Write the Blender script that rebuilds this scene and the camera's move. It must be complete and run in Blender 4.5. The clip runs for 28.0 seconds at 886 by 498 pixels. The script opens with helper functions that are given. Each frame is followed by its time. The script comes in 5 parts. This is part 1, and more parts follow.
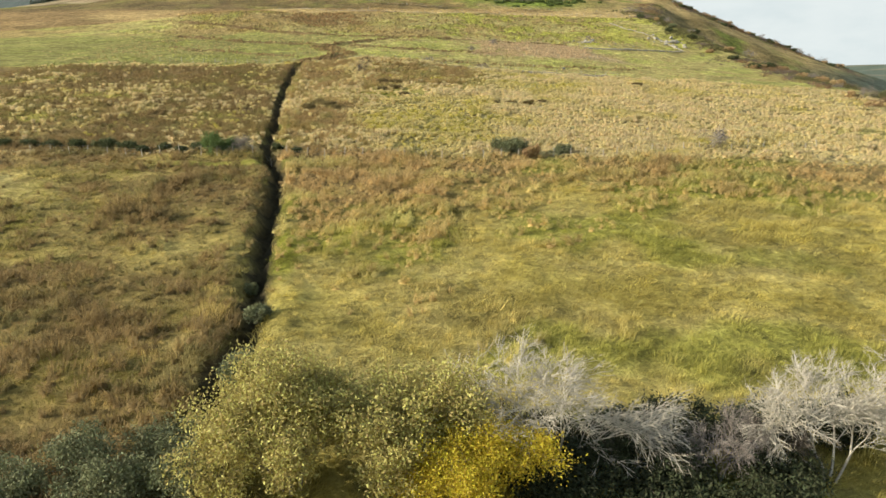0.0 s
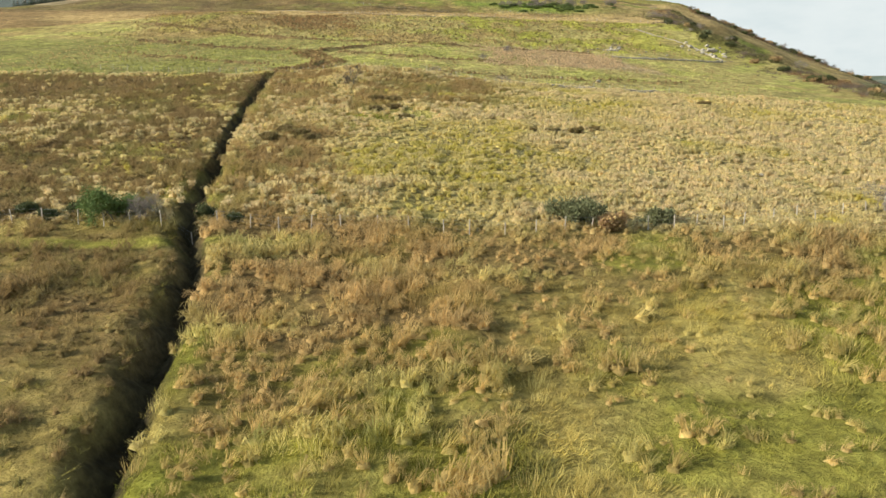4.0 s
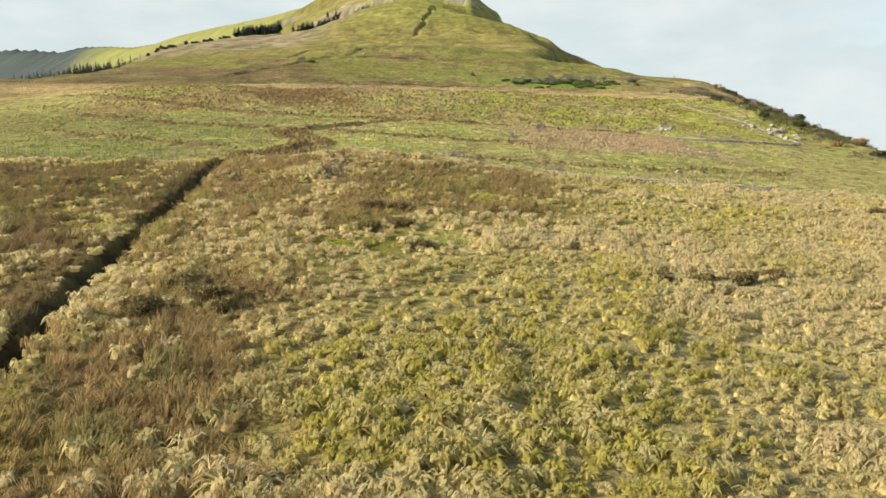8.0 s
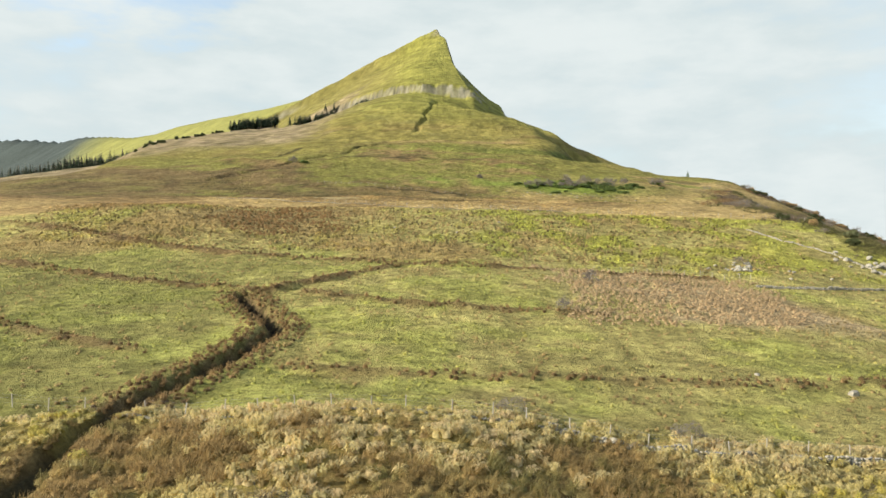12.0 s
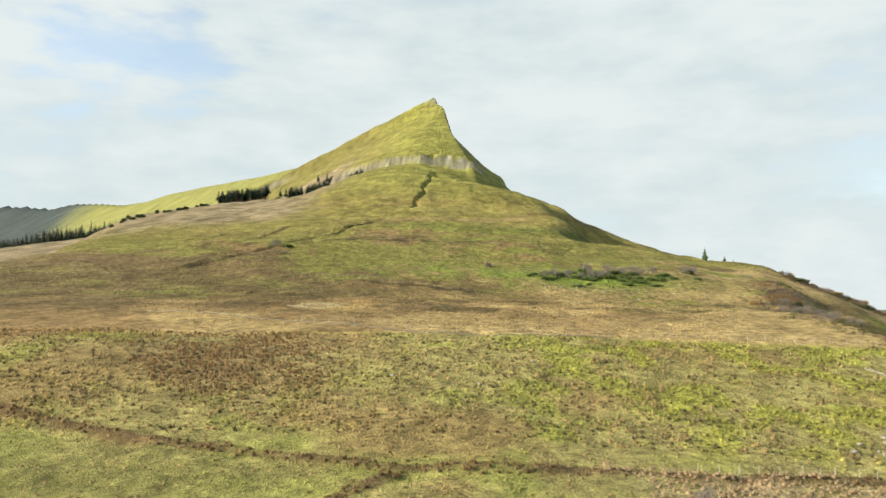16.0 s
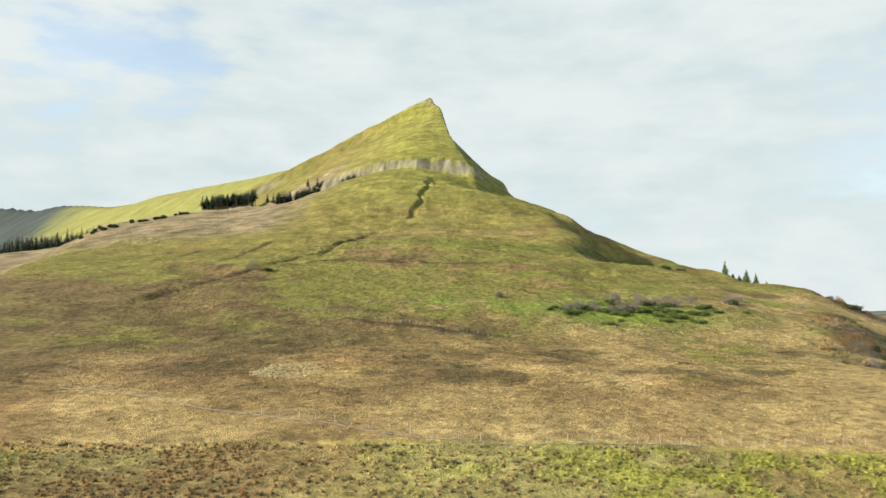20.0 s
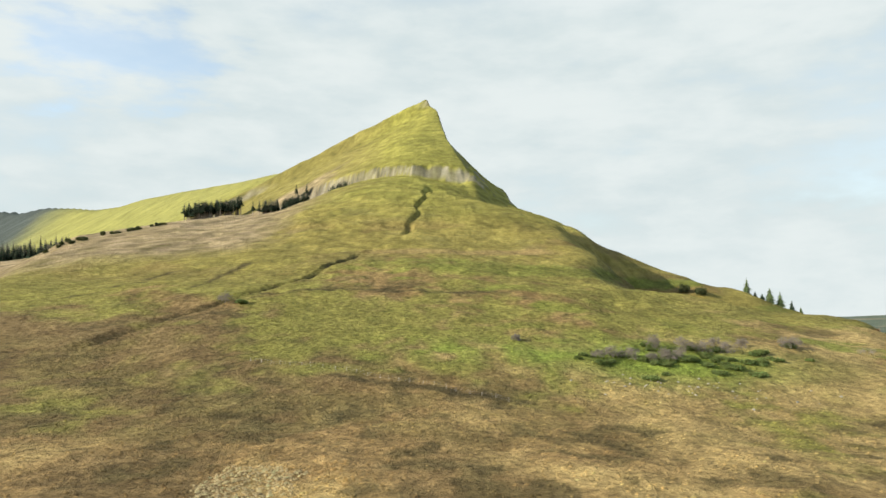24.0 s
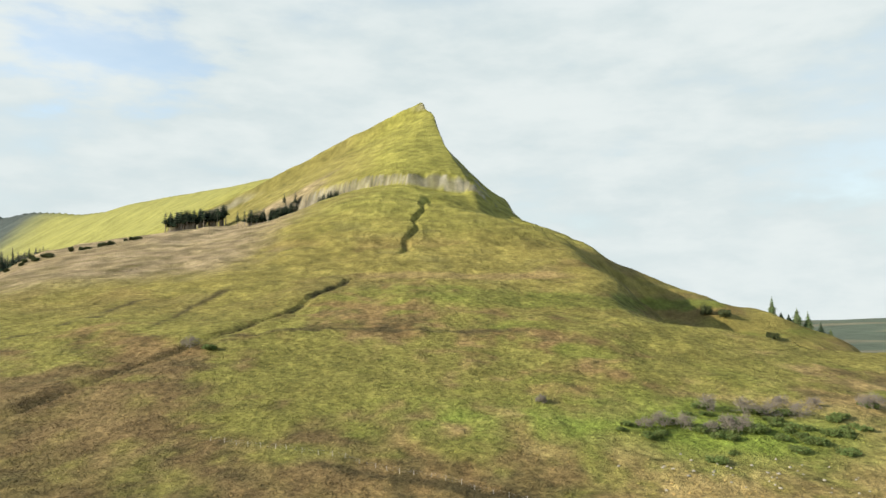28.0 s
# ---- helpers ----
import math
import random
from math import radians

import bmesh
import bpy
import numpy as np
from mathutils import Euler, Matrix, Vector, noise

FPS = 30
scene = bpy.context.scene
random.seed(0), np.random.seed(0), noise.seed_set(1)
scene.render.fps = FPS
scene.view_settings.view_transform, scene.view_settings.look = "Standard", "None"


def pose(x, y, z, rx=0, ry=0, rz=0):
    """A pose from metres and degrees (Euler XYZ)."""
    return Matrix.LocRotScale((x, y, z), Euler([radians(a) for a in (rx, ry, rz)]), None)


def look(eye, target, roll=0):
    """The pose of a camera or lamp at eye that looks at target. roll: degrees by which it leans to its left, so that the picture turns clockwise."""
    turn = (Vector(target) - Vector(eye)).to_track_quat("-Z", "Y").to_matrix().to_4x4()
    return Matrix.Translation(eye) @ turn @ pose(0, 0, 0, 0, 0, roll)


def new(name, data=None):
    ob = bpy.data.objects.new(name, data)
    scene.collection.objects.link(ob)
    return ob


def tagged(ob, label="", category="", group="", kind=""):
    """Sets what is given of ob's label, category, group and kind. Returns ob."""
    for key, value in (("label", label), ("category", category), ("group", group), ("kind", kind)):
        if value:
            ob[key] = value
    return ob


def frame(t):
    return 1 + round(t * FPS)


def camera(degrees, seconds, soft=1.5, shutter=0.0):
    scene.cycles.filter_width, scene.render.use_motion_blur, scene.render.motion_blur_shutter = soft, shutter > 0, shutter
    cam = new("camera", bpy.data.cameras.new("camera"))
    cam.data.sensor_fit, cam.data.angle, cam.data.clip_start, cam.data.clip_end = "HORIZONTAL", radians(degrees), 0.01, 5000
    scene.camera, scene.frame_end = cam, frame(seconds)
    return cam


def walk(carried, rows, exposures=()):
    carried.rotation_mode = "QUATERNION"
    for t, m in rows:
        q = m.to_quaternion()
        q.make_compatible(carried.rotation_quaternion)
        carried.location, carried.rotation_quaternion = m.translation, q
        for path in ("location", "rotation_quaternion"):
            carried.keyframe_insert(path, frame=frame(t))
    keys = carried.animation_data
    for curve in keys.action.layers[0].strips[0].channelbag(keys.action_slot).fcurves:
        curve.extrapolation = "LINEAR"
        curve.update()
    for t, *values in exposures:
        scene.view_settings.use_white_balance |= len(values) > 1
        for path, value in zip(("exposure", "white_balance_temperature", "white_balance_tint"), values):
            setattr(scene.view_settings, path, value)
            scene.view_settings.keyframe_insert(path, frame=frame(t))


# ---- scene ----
cam = camera(61.35, 28.0)
METRES, EYE, TILT, LEAN, TURN = 1.0, 24.5, 7.65, 0.0, 0.0
ROWS = [
    (0.0, 0.013, -0.069, 0.563, -0.310, -20.724, 0.541),
    (0.5, -0.104, 3.553, 0.214, -0.345, -20.786, 0.445),
    (1.0, -0.316, 7.810, -0.210, -0.374, -20.807, 0.355),
    (1.5, -0.606, 12.669, -0.659, -0.415, -20.826, 0.291),
    (2.0, -0.993, 18.022, -1.229, -0.456, -20.842, 0.246),
    (2.5, -1.393, 23.732, -1.800, -0.488, -20.815, 0.200),
    (4.5, -3.169, 48.952, -4.480, -0.571, -19.648, 0.105),
    (5.0, -3.603, 55.505, -5.137, -0.580, -19.017, 0.070),
    (5.5, -3.995, 62.035, -5.746, -0.560, -18.376, 0.049),
    (6.0, -4.452, 68.624, -6.384, -0.535, -17.650, 0.026),
    (6.5, -4.905, 75.277, -6.954, -0.524, -16.813, -0.000),
    (7.0, -5.317, 81.920, -7.640, -0.481, -15.985, -0.054),
    (7.5, -5.723, 88.583, -8.269, -0.435, -15.189, -0.090),
    (8.0, -6.123, 95.293, -8.632, -0.421, -14.375, -0.141),
    (8.5, -6.484, 102.048, -8.410, -0.396, -13.575, -0.133),
    (9.0, -6.886, 108.847, -7.644, -0.370, -12.755, -0.137),
    (9.5, -7.306, 115.619, -6.483, -0.372, -11.962, -0.137),
    (10.0, -7.721, 122.295, -5.330, -0.432, -11.172, -0.065),
    (10.5, -8.173, 128.910, -4.252, -0.467, -10.361, -0.025),
    (11.0, -8.611, 135.428, -3.219, -0.467, -9.535, -0.037),
    (11.5, -9.087, 141.917, -2.155, -0.530, -8.738, -0.053),
    (12.0, -9.473, 148.302, -0.984, -0.574, -7.937, -0.043),
    (12.5, -9.900, 154.707, 0.212, -0.597, -7.166, -0.097),
    (14.5, -11.424, 181.162, 5.161, -0.781, -4.101, -0.147),
    (15.0, -11.986, 188.414, 6.280, -0.864, -3.542, -0.133),
    (15.5, -12.498, 195.751, 7.430, -0.914, -3.150, -0.108),
    (16.0, -12.908, 203.027, 8.549, -0.959, -3.035, -0.075),
    (16.5, -13.222, 210.158, 9.615, -0.997, -3.045, -0.066),
    (17.0, -13.442, 217.004, 10.717, -1.022, -3.057, -0.032),
    (17.5, -13.697, 223.817, 11.767, -1.078, -3.047, -0.032),
    (18.0, -14.008, 230.452, 12.930, -1.129, -3.064, -0.034),
    (18.5, -14.339, 237.121, 14.035, -1.187, -3.071, 0.002),
    (19.0, -14.873, 243.634, 15.272, -1.261, -3.085, -0.013),
    (19.5, -15.377, 249.766, 16.351, -1.335, -3.109, -0.019),
    (20.0, -15.871, 256.296, 17.452, -1.396, -3.117, -0.046),
    (20.5, -16.248, 262.881, 18.441, -1.451, -3.115, -0.094),
    (21.0, -16.507, 269.324, 19.514, -1.492, -3.114, -0.092),
    (21.5, -16.808, 275.743, 20.484, -1.554, -3.078, -0.109),
    (23.5, -18.642, 300.641, 24.803, -1.869, -3.018, -0.217),
    (24.0, -19.196, 306.794, 25.998, -1.948, -3.025, -0.225),
    (24.5, -19.641, 312.898, 27.126, -2.036, -2.988, -0.199),
    (25.0, -20.090, 318.965, 28.398, -2.093, -2.963, -0.208),
    (25.5, -20.556, 325.006, 29.687, -2.177, -2.988, -0.207),
    (26.0, -20.981, 331.069, 30.868, -2.247, -2.970, -0.226),
    (26.5, -21.435, 337.160, 31.905, -2.311, -2.926, -0.208),
    (27.0, -21.829, 343.088, 32.948, -2.383, -2.948, -0.183),
    (27.5, -22.020, 349.013, 33.877, -2.421, -2.927, -0.191),
    (28.0, -22.048, 354.917, 34.860, -2.479, -2.925, -0.171),
]
walk(cam, [(t, pose(0, 0, EYE, TILT, LEAN, TURN) @ pose(METRES * x, METRES * y, METRES * z, 90 + pitch, roll, yaw)) for t, x, y, z, yaw, pitch, roll in ROWS])

# ---- world and sun ----
scene.view_settings.exposure = 0.8
SUN_FROM = (-0.97, -0.24)
SUN_HEIGHT = 23.0
world = bpy.data.worlds.new("sky")
scene.world = world
world.use_nodes = True
wn, wl = world.node_tree.nodes, world.node_tree.links
wn.clear()
sky = wn.new("ShaderNodeTexSky")
sky.sky_type, sky.sun_disc = "NISHITA", False
sky.sun_elevation, sky.sun_rotation = radians(SUN_HEIGHT), math.atan2(SUN_FROM[0], SUN_FROM[1])
sky.air_density, sky.dust_density, sky.ozone_density = 1.0, 0.6, 0.2
sky_bg = wn.new("ShaderNodeBackground")
sky_bg.inputs["Strength"].default_value = 0.15
cloud_bg = wn.new("ShaderNodeBackground")
cloud_bg.inputs["Strength"].default_value = 0.575
place = wn.new("ShaderNodeTexCoord")


def wmath(op, a, b=None, c=None):
    n = wn.new("ShaderNodeMath")
    n.operation = op
    for i, v in enumerate((a, b, c)):
        if v is None:
            continue
        if isinstance(v, (int, float)):
            n.inputs[i].default_value = v
        else:
            wl.new(v, n.inputs[i])
    return n.outputs[0]


def wnoise(scale, detail, stretch):
    m = wn.new("ShaderNodeMapping")
    m.inputs["Scale"].default_value = stretch
    wl.new(place.outputs["Generated"], m.inputs["Vector"])
    n = wn.new("ShaderNodeTexNoise")
    n.inputs["Scale"].default_value, n.inputs["Detail"].default_value, n.inputs["Roughness"].default_value = scale, detail, 0.55
    wl.new(m.outputs["Vector"], n.inputs["Vector"])
    return n.outputs["Fac"]


def wramp(v, a, b, lo=0.0, hi=1.0):
    n = wn.new("ShaderNodeMapRange")
    n.interpolation_type = "SMOOTHSTEP"
    for i, k in enumerate((v, a, b, lo, hi)):
        if isinstance(k, (int, float)):
            n.inputs[i].default_value = k
        else:
            wl.new(k, n.inputs[i])
    return n.outputs[0]


split = wn.new("ShaderNodeSeparateXYZ")
wl.new(place.outputs["Generated"], split.inputs[0])
# a broad bank of thin cloud that opens overhead and in ragged gaps
banks = wnoise(2.6, 6, (1, 1, 2.6))
wisps = wnoise(9.0, 5, (1, 1, 3.0))
gap = wn.new("ShaderNodeVectorMath")
gap.operation = "DISTANCE"
gap.inputs[1].default_value = (-0.385, 0.86, 0.308 * 2.3)
stretch = wn.new("ShaderNodeMapping")
stretch.inputs["Scale"].default_value = (1.0, 1.0, 2.3)
wl.new(place.outputs["Generated"], stretch.inputs["Vector"])
wl.new(stretch.outputs["Vector"], gap.inputs[0])
hole = wramp(wmath("ADD", gap.outputs["Value"], wmath("ADD", wmath("MULTIPLY", wmath("SUBTRACT", banks, 0.5), 0.35), wmath("MULTIPLY", wmath("SUBTRACT", wisps, 0.5), 0.45))), 0.04, 0.17)
thick = wmath("MULTIPLY", wramp(wmath("ADD", wmath("MULTIPLY", banks, 0.8), wmath("MULTIPLY", wisps, 0.25)), 0.30, 0.52, 0.72, 1.0), wramp(split.outputs["Z"], 0.34, 0.75, 1.0, 0.25))
thick = wmath("MULTIPLY", thick, wmath("MULTIPLY_ADD", hole, 0.5, 0.5))
shade = wn.new("ShaderNodeMix")
shade.data_type = "RGBA"
shade.inputs["A"].default_value, shade.inputs["B"].default_value = (0.66, 0.755, 0.77, 1), (0.80, 0.865, 0.86, 1)
wl.new(wramp(wmath("ADD", wmath("MULTIPLY", banks, 0.55), wmath("MULTIPLY", wisps, 0.45)), 0.38, 0.62), shade.inputs["Factor"])
wl.new(shade.outputs["Result"], cloud_bg.inputs["Color"])
blend = wn.new("ShaderNodeMixShader")
wl.new(sky.outputs[0], sky_bg.inputs["Color"])
wl.new(thick, blend.inputs[0])
wl.new(sky_bg.outputs[0], blend.inputs[1])
wl.new(cloud_bg.outputs[0], blend.inputs[2])
wl.new(blend.outputs[0], wn.new("ShaderNodeOutputWorld").inputs["Surface"])

sun = new("sun", bpy.data.lights.new("sun", "SUN"))
sun.data.energy, sun.data.angle, sun.data.color = 5.0, radians(0.6), (1.0, 0.90, 0.74)
flat = math.hypot(*SUN_FROM)
sun.matrix_world = look((SUN_FROM[0] / flat * 300, SUN_FROM[1] / flat * 300, 300 * math.tan(radians(SUN_HEIGHT))), (0, 0, 0))


# ---- materials ----
def material(name, rough=0.85, spec=0.25):
    m = bpy.data.materials.new(name)
    m.use_nodes = True
    b = m.node_tree.nodes["Principled BSDF"]
    b.inputs["Roughness"].default_value, b.inputs["Specular IOR Level"].default_value = rough, spec
    return m, m.node_tree.nodes, m.node_tree.links, b


def mnoise(n, l, scale, detail=4.0, rough=0.6, coord="Object", stretch=(1, 1, 1)):
    tc = n.new("ShaderNodeTexCoord")
    mp = n.new("ShaderNodeMapping")
    mp.inputs["Scale"].default_value = stretch
    t = n.new("ShaderNodeTexNoise")
    t.inputs["Scale"].default_value, t.inputs["Detail"].default_value, t.inputs["Roughness"].default_value = scale, detail, rough
    l.new(tc.outputs[coord], mp.inputs["Vector"])
    l.new(mp.outputs["Vector"], t.inputs["Vector"])
    return t.outputs["Fac"]


def mrange(n, l, v, a, b, lo, hi):
    r = n.new("ShaderNodeMapRange")
    for i, k in enumerate((a, b, lo, hi)):
        r.inputs[i + 1].default_value = k
    l.new(v, r.inputs[0])
    return r.outputs[0]


def mscale(n, l, colour, value):
    s = n.new("ShaderNodeVectorMath")
    s.operation = "SCALE"
    l.new(colour, s.inputs[0])
    l.new(value, s.inputs["Scale"])
    return s.outputs[0]


def mmul(n, l, a, b):
    s = n.new("ShaderNodeMath")
    s.operation = "MULTIPLY"
    l.new(a, s.inputs[0])
    l.new(b, s.inputs[1])
    return s.outputs[0]


def mbump(n, l, b, h, strength, far):
    u = n.new("ShaderNodeBump")
    u.inputs["Strength"].default_value, u.inputs["Distance"].default_value = strength, far
    l.new(h, u.inputs["Height"])
    l.new(u.outputs["Normal"], b.inputs["Normal"])


def ground_material():
    m, n, l, b = material("ground_cover", 0.95, 0.1)
    at = n.new("ShaderNodeAttribute")
    at.attribute_name = "tint"
    fine, clump, drift = mnoise(n, l, 2.2, 6, 0.7), mnoise(n, l, 0.5, 5, 0.65), mnoise(n, l, 0.14, 7, 0.68)
    v = mmul(n, l, mrange(n, l, fine, 0.3, 0.7, 0.62, 1.3), mmul(n, l, mrange(n, l, clump, 0.35, 0.65, 0.58, 1.3), mrange(n, l, drift, 0.35, 0.65, 0.84, 1.13)))
    # fine even turf on the mountain
    turf = mmul(n, l, mrange(n, l, clump, 0.3, 0.7, 0.86, 1.12), mrange(n, l, drift, 0.3, 0.7, 0.8, 1.18))
    calm = n.new("ShaderNodeAttribute")
    calm.attribute_name = "calm"
    pickv = n.new("ShaderNodeMix")
    l.new(calm.outputs["Fac"], pickv.inputs["Factor"])
    l.new(v, pickv.inputs[2])
    l.new(turf, pickv.inputs[3])
    v = pickv.outputs[0]
    l.new(mscale(n, l, at.outputs["Color"], v), b.inputs["Base Color"])
    add = n.new("ShaderNodeMath")
    l.new(fine, add.inputs[0])
    l.new(clump, add.inputs[1])
    # hummocks and scars of the open hill
    mad = n.new("ShaderNodeMath")
    mad.operation = "MULTIPLY_ADD"
    l.new(drift, mad.inputs[0])
    l.new(mrange(n, l, at.outputs["Alpha"], 0, 1, 0.0, 5.0), mad.inputs[1])
    l.new(add.outputs[0], mad.inputs[2])
    mbump(n, l, b, mad.outputs[0], 1.0, 0.75)
    return m


GROUND = ground_material()


def leaf_material(name, colour, spread, rough=0.7, thin=0.25):
    """Small leaves and blades: each one its own shade of the colour."""
    m, n, l, b = material(name, rough, 0.2)
    geo = n.new("ShaderNodeNewGeometry")
    hsv = n.new("ShaderNodeHueSaturation")
    hsv.inputs["Color"].default_value = (*colour, 1)
    l.new(mrange(n, l, geo.outputs["Random Per Island"], 0, 1, 0.5 - 0.03 * spread, 0.5 + 0.03 * spread), hsv.inputs["Hue"])
    l.new(mrange(n, l, geo.outputs["Random Per Island"], 0, 1, 1 - 0.4 * spread, 1 + 0.4 * spread), hsv.inputs["Value"])
    l.new(hsv.outputs["Color"], b.inputs["Base Color"])
    if thin:
        tr = n.new("ShaderNodeBsdfTranslucent")
        l.new(hsv.outputs["Color"], tr.inputs["Color"])
        mix = n.new("ShaderNodeMixShader")
        mix.inputs[0].default_value = thin
        l.new(b.outputs[0], mix.inputs[1])
        l.new(tr.outputs[0], mix.inputs[2])
        l.new(mix.outputs[0], n["Material Output"].inputs["Surface"])
    return m


def tuft_material():
    m, n, l, b = material("dry_grass_blades", 0.8, 0.2)
    at = n.new("ShaderNodeAttribute")
    at.attribute_name = "tint"
    geo = n.new("ShaderNodeNewGeometry")
    streak = mnoise(n, l, 11.0, 4, 0.7, stretch=(1, 1, 0.3))
    v = mmul(n, l, mrange(n, l, geo.outputs["Random Per Island"], 0, 1, 0.88, 1.12), mmul(n, l, mrange(n, l, streak, 0.3, 0.7, 0.72, 1.25), mrange(n, l, mnoise(n, l, 2.2, 6, 0.7), 0.3, 0.7, 0.75, 1.22)))
    col = mscale(n, l, at.outputs["Color"], v)
    l.new(col, b.inputs["Base Color"])
    tr = n.new("ShaderNodeBsdfTranslucent")
    l.new(col, tr.inputs["Color"])
    mix = n.new("ShaderNodeMixShader")
    mix.inputs[0].default_value = 0.52
    l.new(b.outputs[0], mix.inputs[1])
    l.new(tr.outputs[0], mix.inputs[2])
    l.new(mix.outputs[0], n["Material Output"].inputs["Surface"])
    mbump(n, l, b, streak, 0.9, 0.12)
    return m


def plain_material(name, colour, scale, low, high, bump, far, rough=0.85, stretch=(1, 1, 1), each=0.0):
    """A worn surface: grain at one scale, blotches at a larger one; each: how far pieces differ."""
    m, n, l, b = material(name, rough, 0.25)
    rgb = n.new("ShaderNodeRGB")
    rgb.outputs[0].default_value = (*colour, 1)
    fine, blotch = mnoise(n, l, scale, 5, 0.65, stretch=stretch), mnoise(n, l, scale * 0.17, 3)
    v = mmul(n, l, mrange(n, l, fine, 0.3, 0.7, low, high), mrange(n, l, blotch, 0.3, 0.7, 0.8, 1.15))
    if each:
        info = n.new("ShaderNodeObjectInfo")
        geo = n.new("ShaderNodeNewGeometry")
        add = n.new("ShaderNodeMath")
        l.new(info.outputs["Random"], add.inputs[0])
        l.new(geo.outputs["Random Per Island"], add.inputs[1])
        v = mmul(n, l, v, mrange(n, l, add.outputs[0], 0, 2, 1 - each, 1 + each))
    l.new(mscale(n, l, rgb.outputs[0], v), b.inputs["Base Color"])
    mbump(n, l, b, fine, bump, far)
    return m


TUFT = tuft_material()
GORSE = leaf_material("gorse_needles", (0.155, 0.165, 0.08), 0.9)
WILLOW = leaf_material("willow_leaves", (0.40, 0.35, 0.115), 0.8, 0.6, 0.35)
YELLOW = leaf_material("yellow_leaves", (0.50, 0.40, 0.04), 0.6, 0.6, 0.4)
HAWTHORN = leaf_material("hawthorn_leaves", (0.12, 0.17, 0.05), 0.9)
RUSTY = leaf_material("dead_bracken", (0.36, 0.25, 0.12), 0.8)
SPRUCE = leaf_material("spruce_needles", (0.035, 0.055, 0.03), 0.8, 0.8, 0.1)
LARCH = leaf_material("larch_needles", (0.14, 0.19, 0.08), 0.8, 0.8, 0.2)
SCRUB = leaf_material("scrub_leaves", (0.075, 0.088, 0.035), 1.0)
HEATHER = leaf_material("heather_shoots", (0.19, 0.145, 0.06), 1.0)
# leaf colour lowered to stand for the shade under the hedge trees
SHADE_BRAMBLE = leaf_material("shade_dark_bramble_leaves", (0.042, 0.05, 0.022), 0.9)
THICKET = leaf_material("thicket_leaves", (0.13, 0.17, 0.05), 1.0)
TWIGS = leaf_material("grey_twig_ends", (0.21, 0.185, 0.155), 0.5, 0.8, 0.0)
# dark brown for the lone hawthorn; on the hedge shrubs it stands for shade
DARK_TWIGS = leaf_material("dark_twig_ends", (0.065, 0.055, 0.042), 0.6, 0.8, 0.0)
PALE_TWIGS = leaf_material("pale_twig_ends", (0.40, 0.365, 0.28), 0.5, 0.8, 0.0)
PALE_BARK = plain_material("pale_lichened_bark", (0.45, 0.415, 0.33), 9, 0.7, 1.2, 0.4, 0.02)
DARK_BARK = plain_material("dark_bark", (0.11, 0.092, 0.072), 9, 0.7, 1.25, 0.5, 0.02)
GREY_TWIG = plain_material("grey_twigs", (0.22, 0.19, 0.16), 9, 0.75, 1.2, 0.2, 0.01)
WOOD = plain_material("weathered_fence_wood", (0.48, 0.44, 0.37), 14, 0.65, 1.2, 0.5, 0.01, stretch=(1, 1, 0.12), each=0.25)
WIRE = plain_material("galvanised_wire", (0.35, 0.36, 0.37), 30, 0.9, 1.1, 0.1, 0.002, rough=0.45)
LIMESTONE = plain_material("lichened_limestone", (0.29, 0.27, 0.215), 7, 0.55, 1.25, 0.7, 0.04, each=0.35)

# ---- the land: one height for every place ----
def vnoise(x, y, cell, seed=0):
    """Smooth lattice noise, -1 to 1."""
    x, y = np.asarray(x, float) / cell + 500.3, np.asarray(y, float) / cell + 500.7
    i, j = np.floor(x).astype(np.int64), np.floor(y).astype(np.int64)
    u, v = x - i, y - j
    u, v = u * u * (3 - 2 * u), v * v * (3 - 2 * v)

    def h(a, b):
        n = (a * 374761393 + b * 668265263 + seed * 2147483647) & 0xFFFFFFFF
        n = ((n ^ (n >> 13)) * 1274126177) & 0xFFFFFFFF
        return ((n ^ (n >> 16)) & 0xFFFF) / 32767.5 - 1.0

    return (h(i, j) * (1 - u) + h(i + 1, j) * u) * (1 - v) + (h(i, j + 1) * (1 - u) + h(i + 1, j + 1) * u) * v


def fnoise(x, y, cell, octaves=3, seed=0):
    return sum(vnoise(x, y, cell / 2**k, seed + k) / 2**k for k in range(octaves)) / (2 - 2.0 ** (1 - octaves))


def smooth(a, b, v):
    t = np.clip((v - a) / (b - a), 0, 1)
    return t * t * (3 - 2 * t)


def smax(a, b, k):
    h = np.clip(0.5 + 0.5 * (a - b) / k, 0, 1)
    return b + (a - b) * h + k * h * (1 - h)


def curve(v, knots, soft):
    """A soft line through (place, value) knots."""
    grid = np.arange(-600.0, 6000.0, 2.0)
    vals = np.interp(grid, [k[0] for k in knots], [k[1] for k in knots])
    if soft:
        pad = int(1.5 * soft)
        w = np.exp(-0.5 * (2.0 * np.arange(-pad, pad + 1) / soft) ** 2)
        vals = np.convolve(np.pad(vals, pad, mode="edge"), w / w.sum(), mode="valid")
    return np.interp(v, grid, vals)


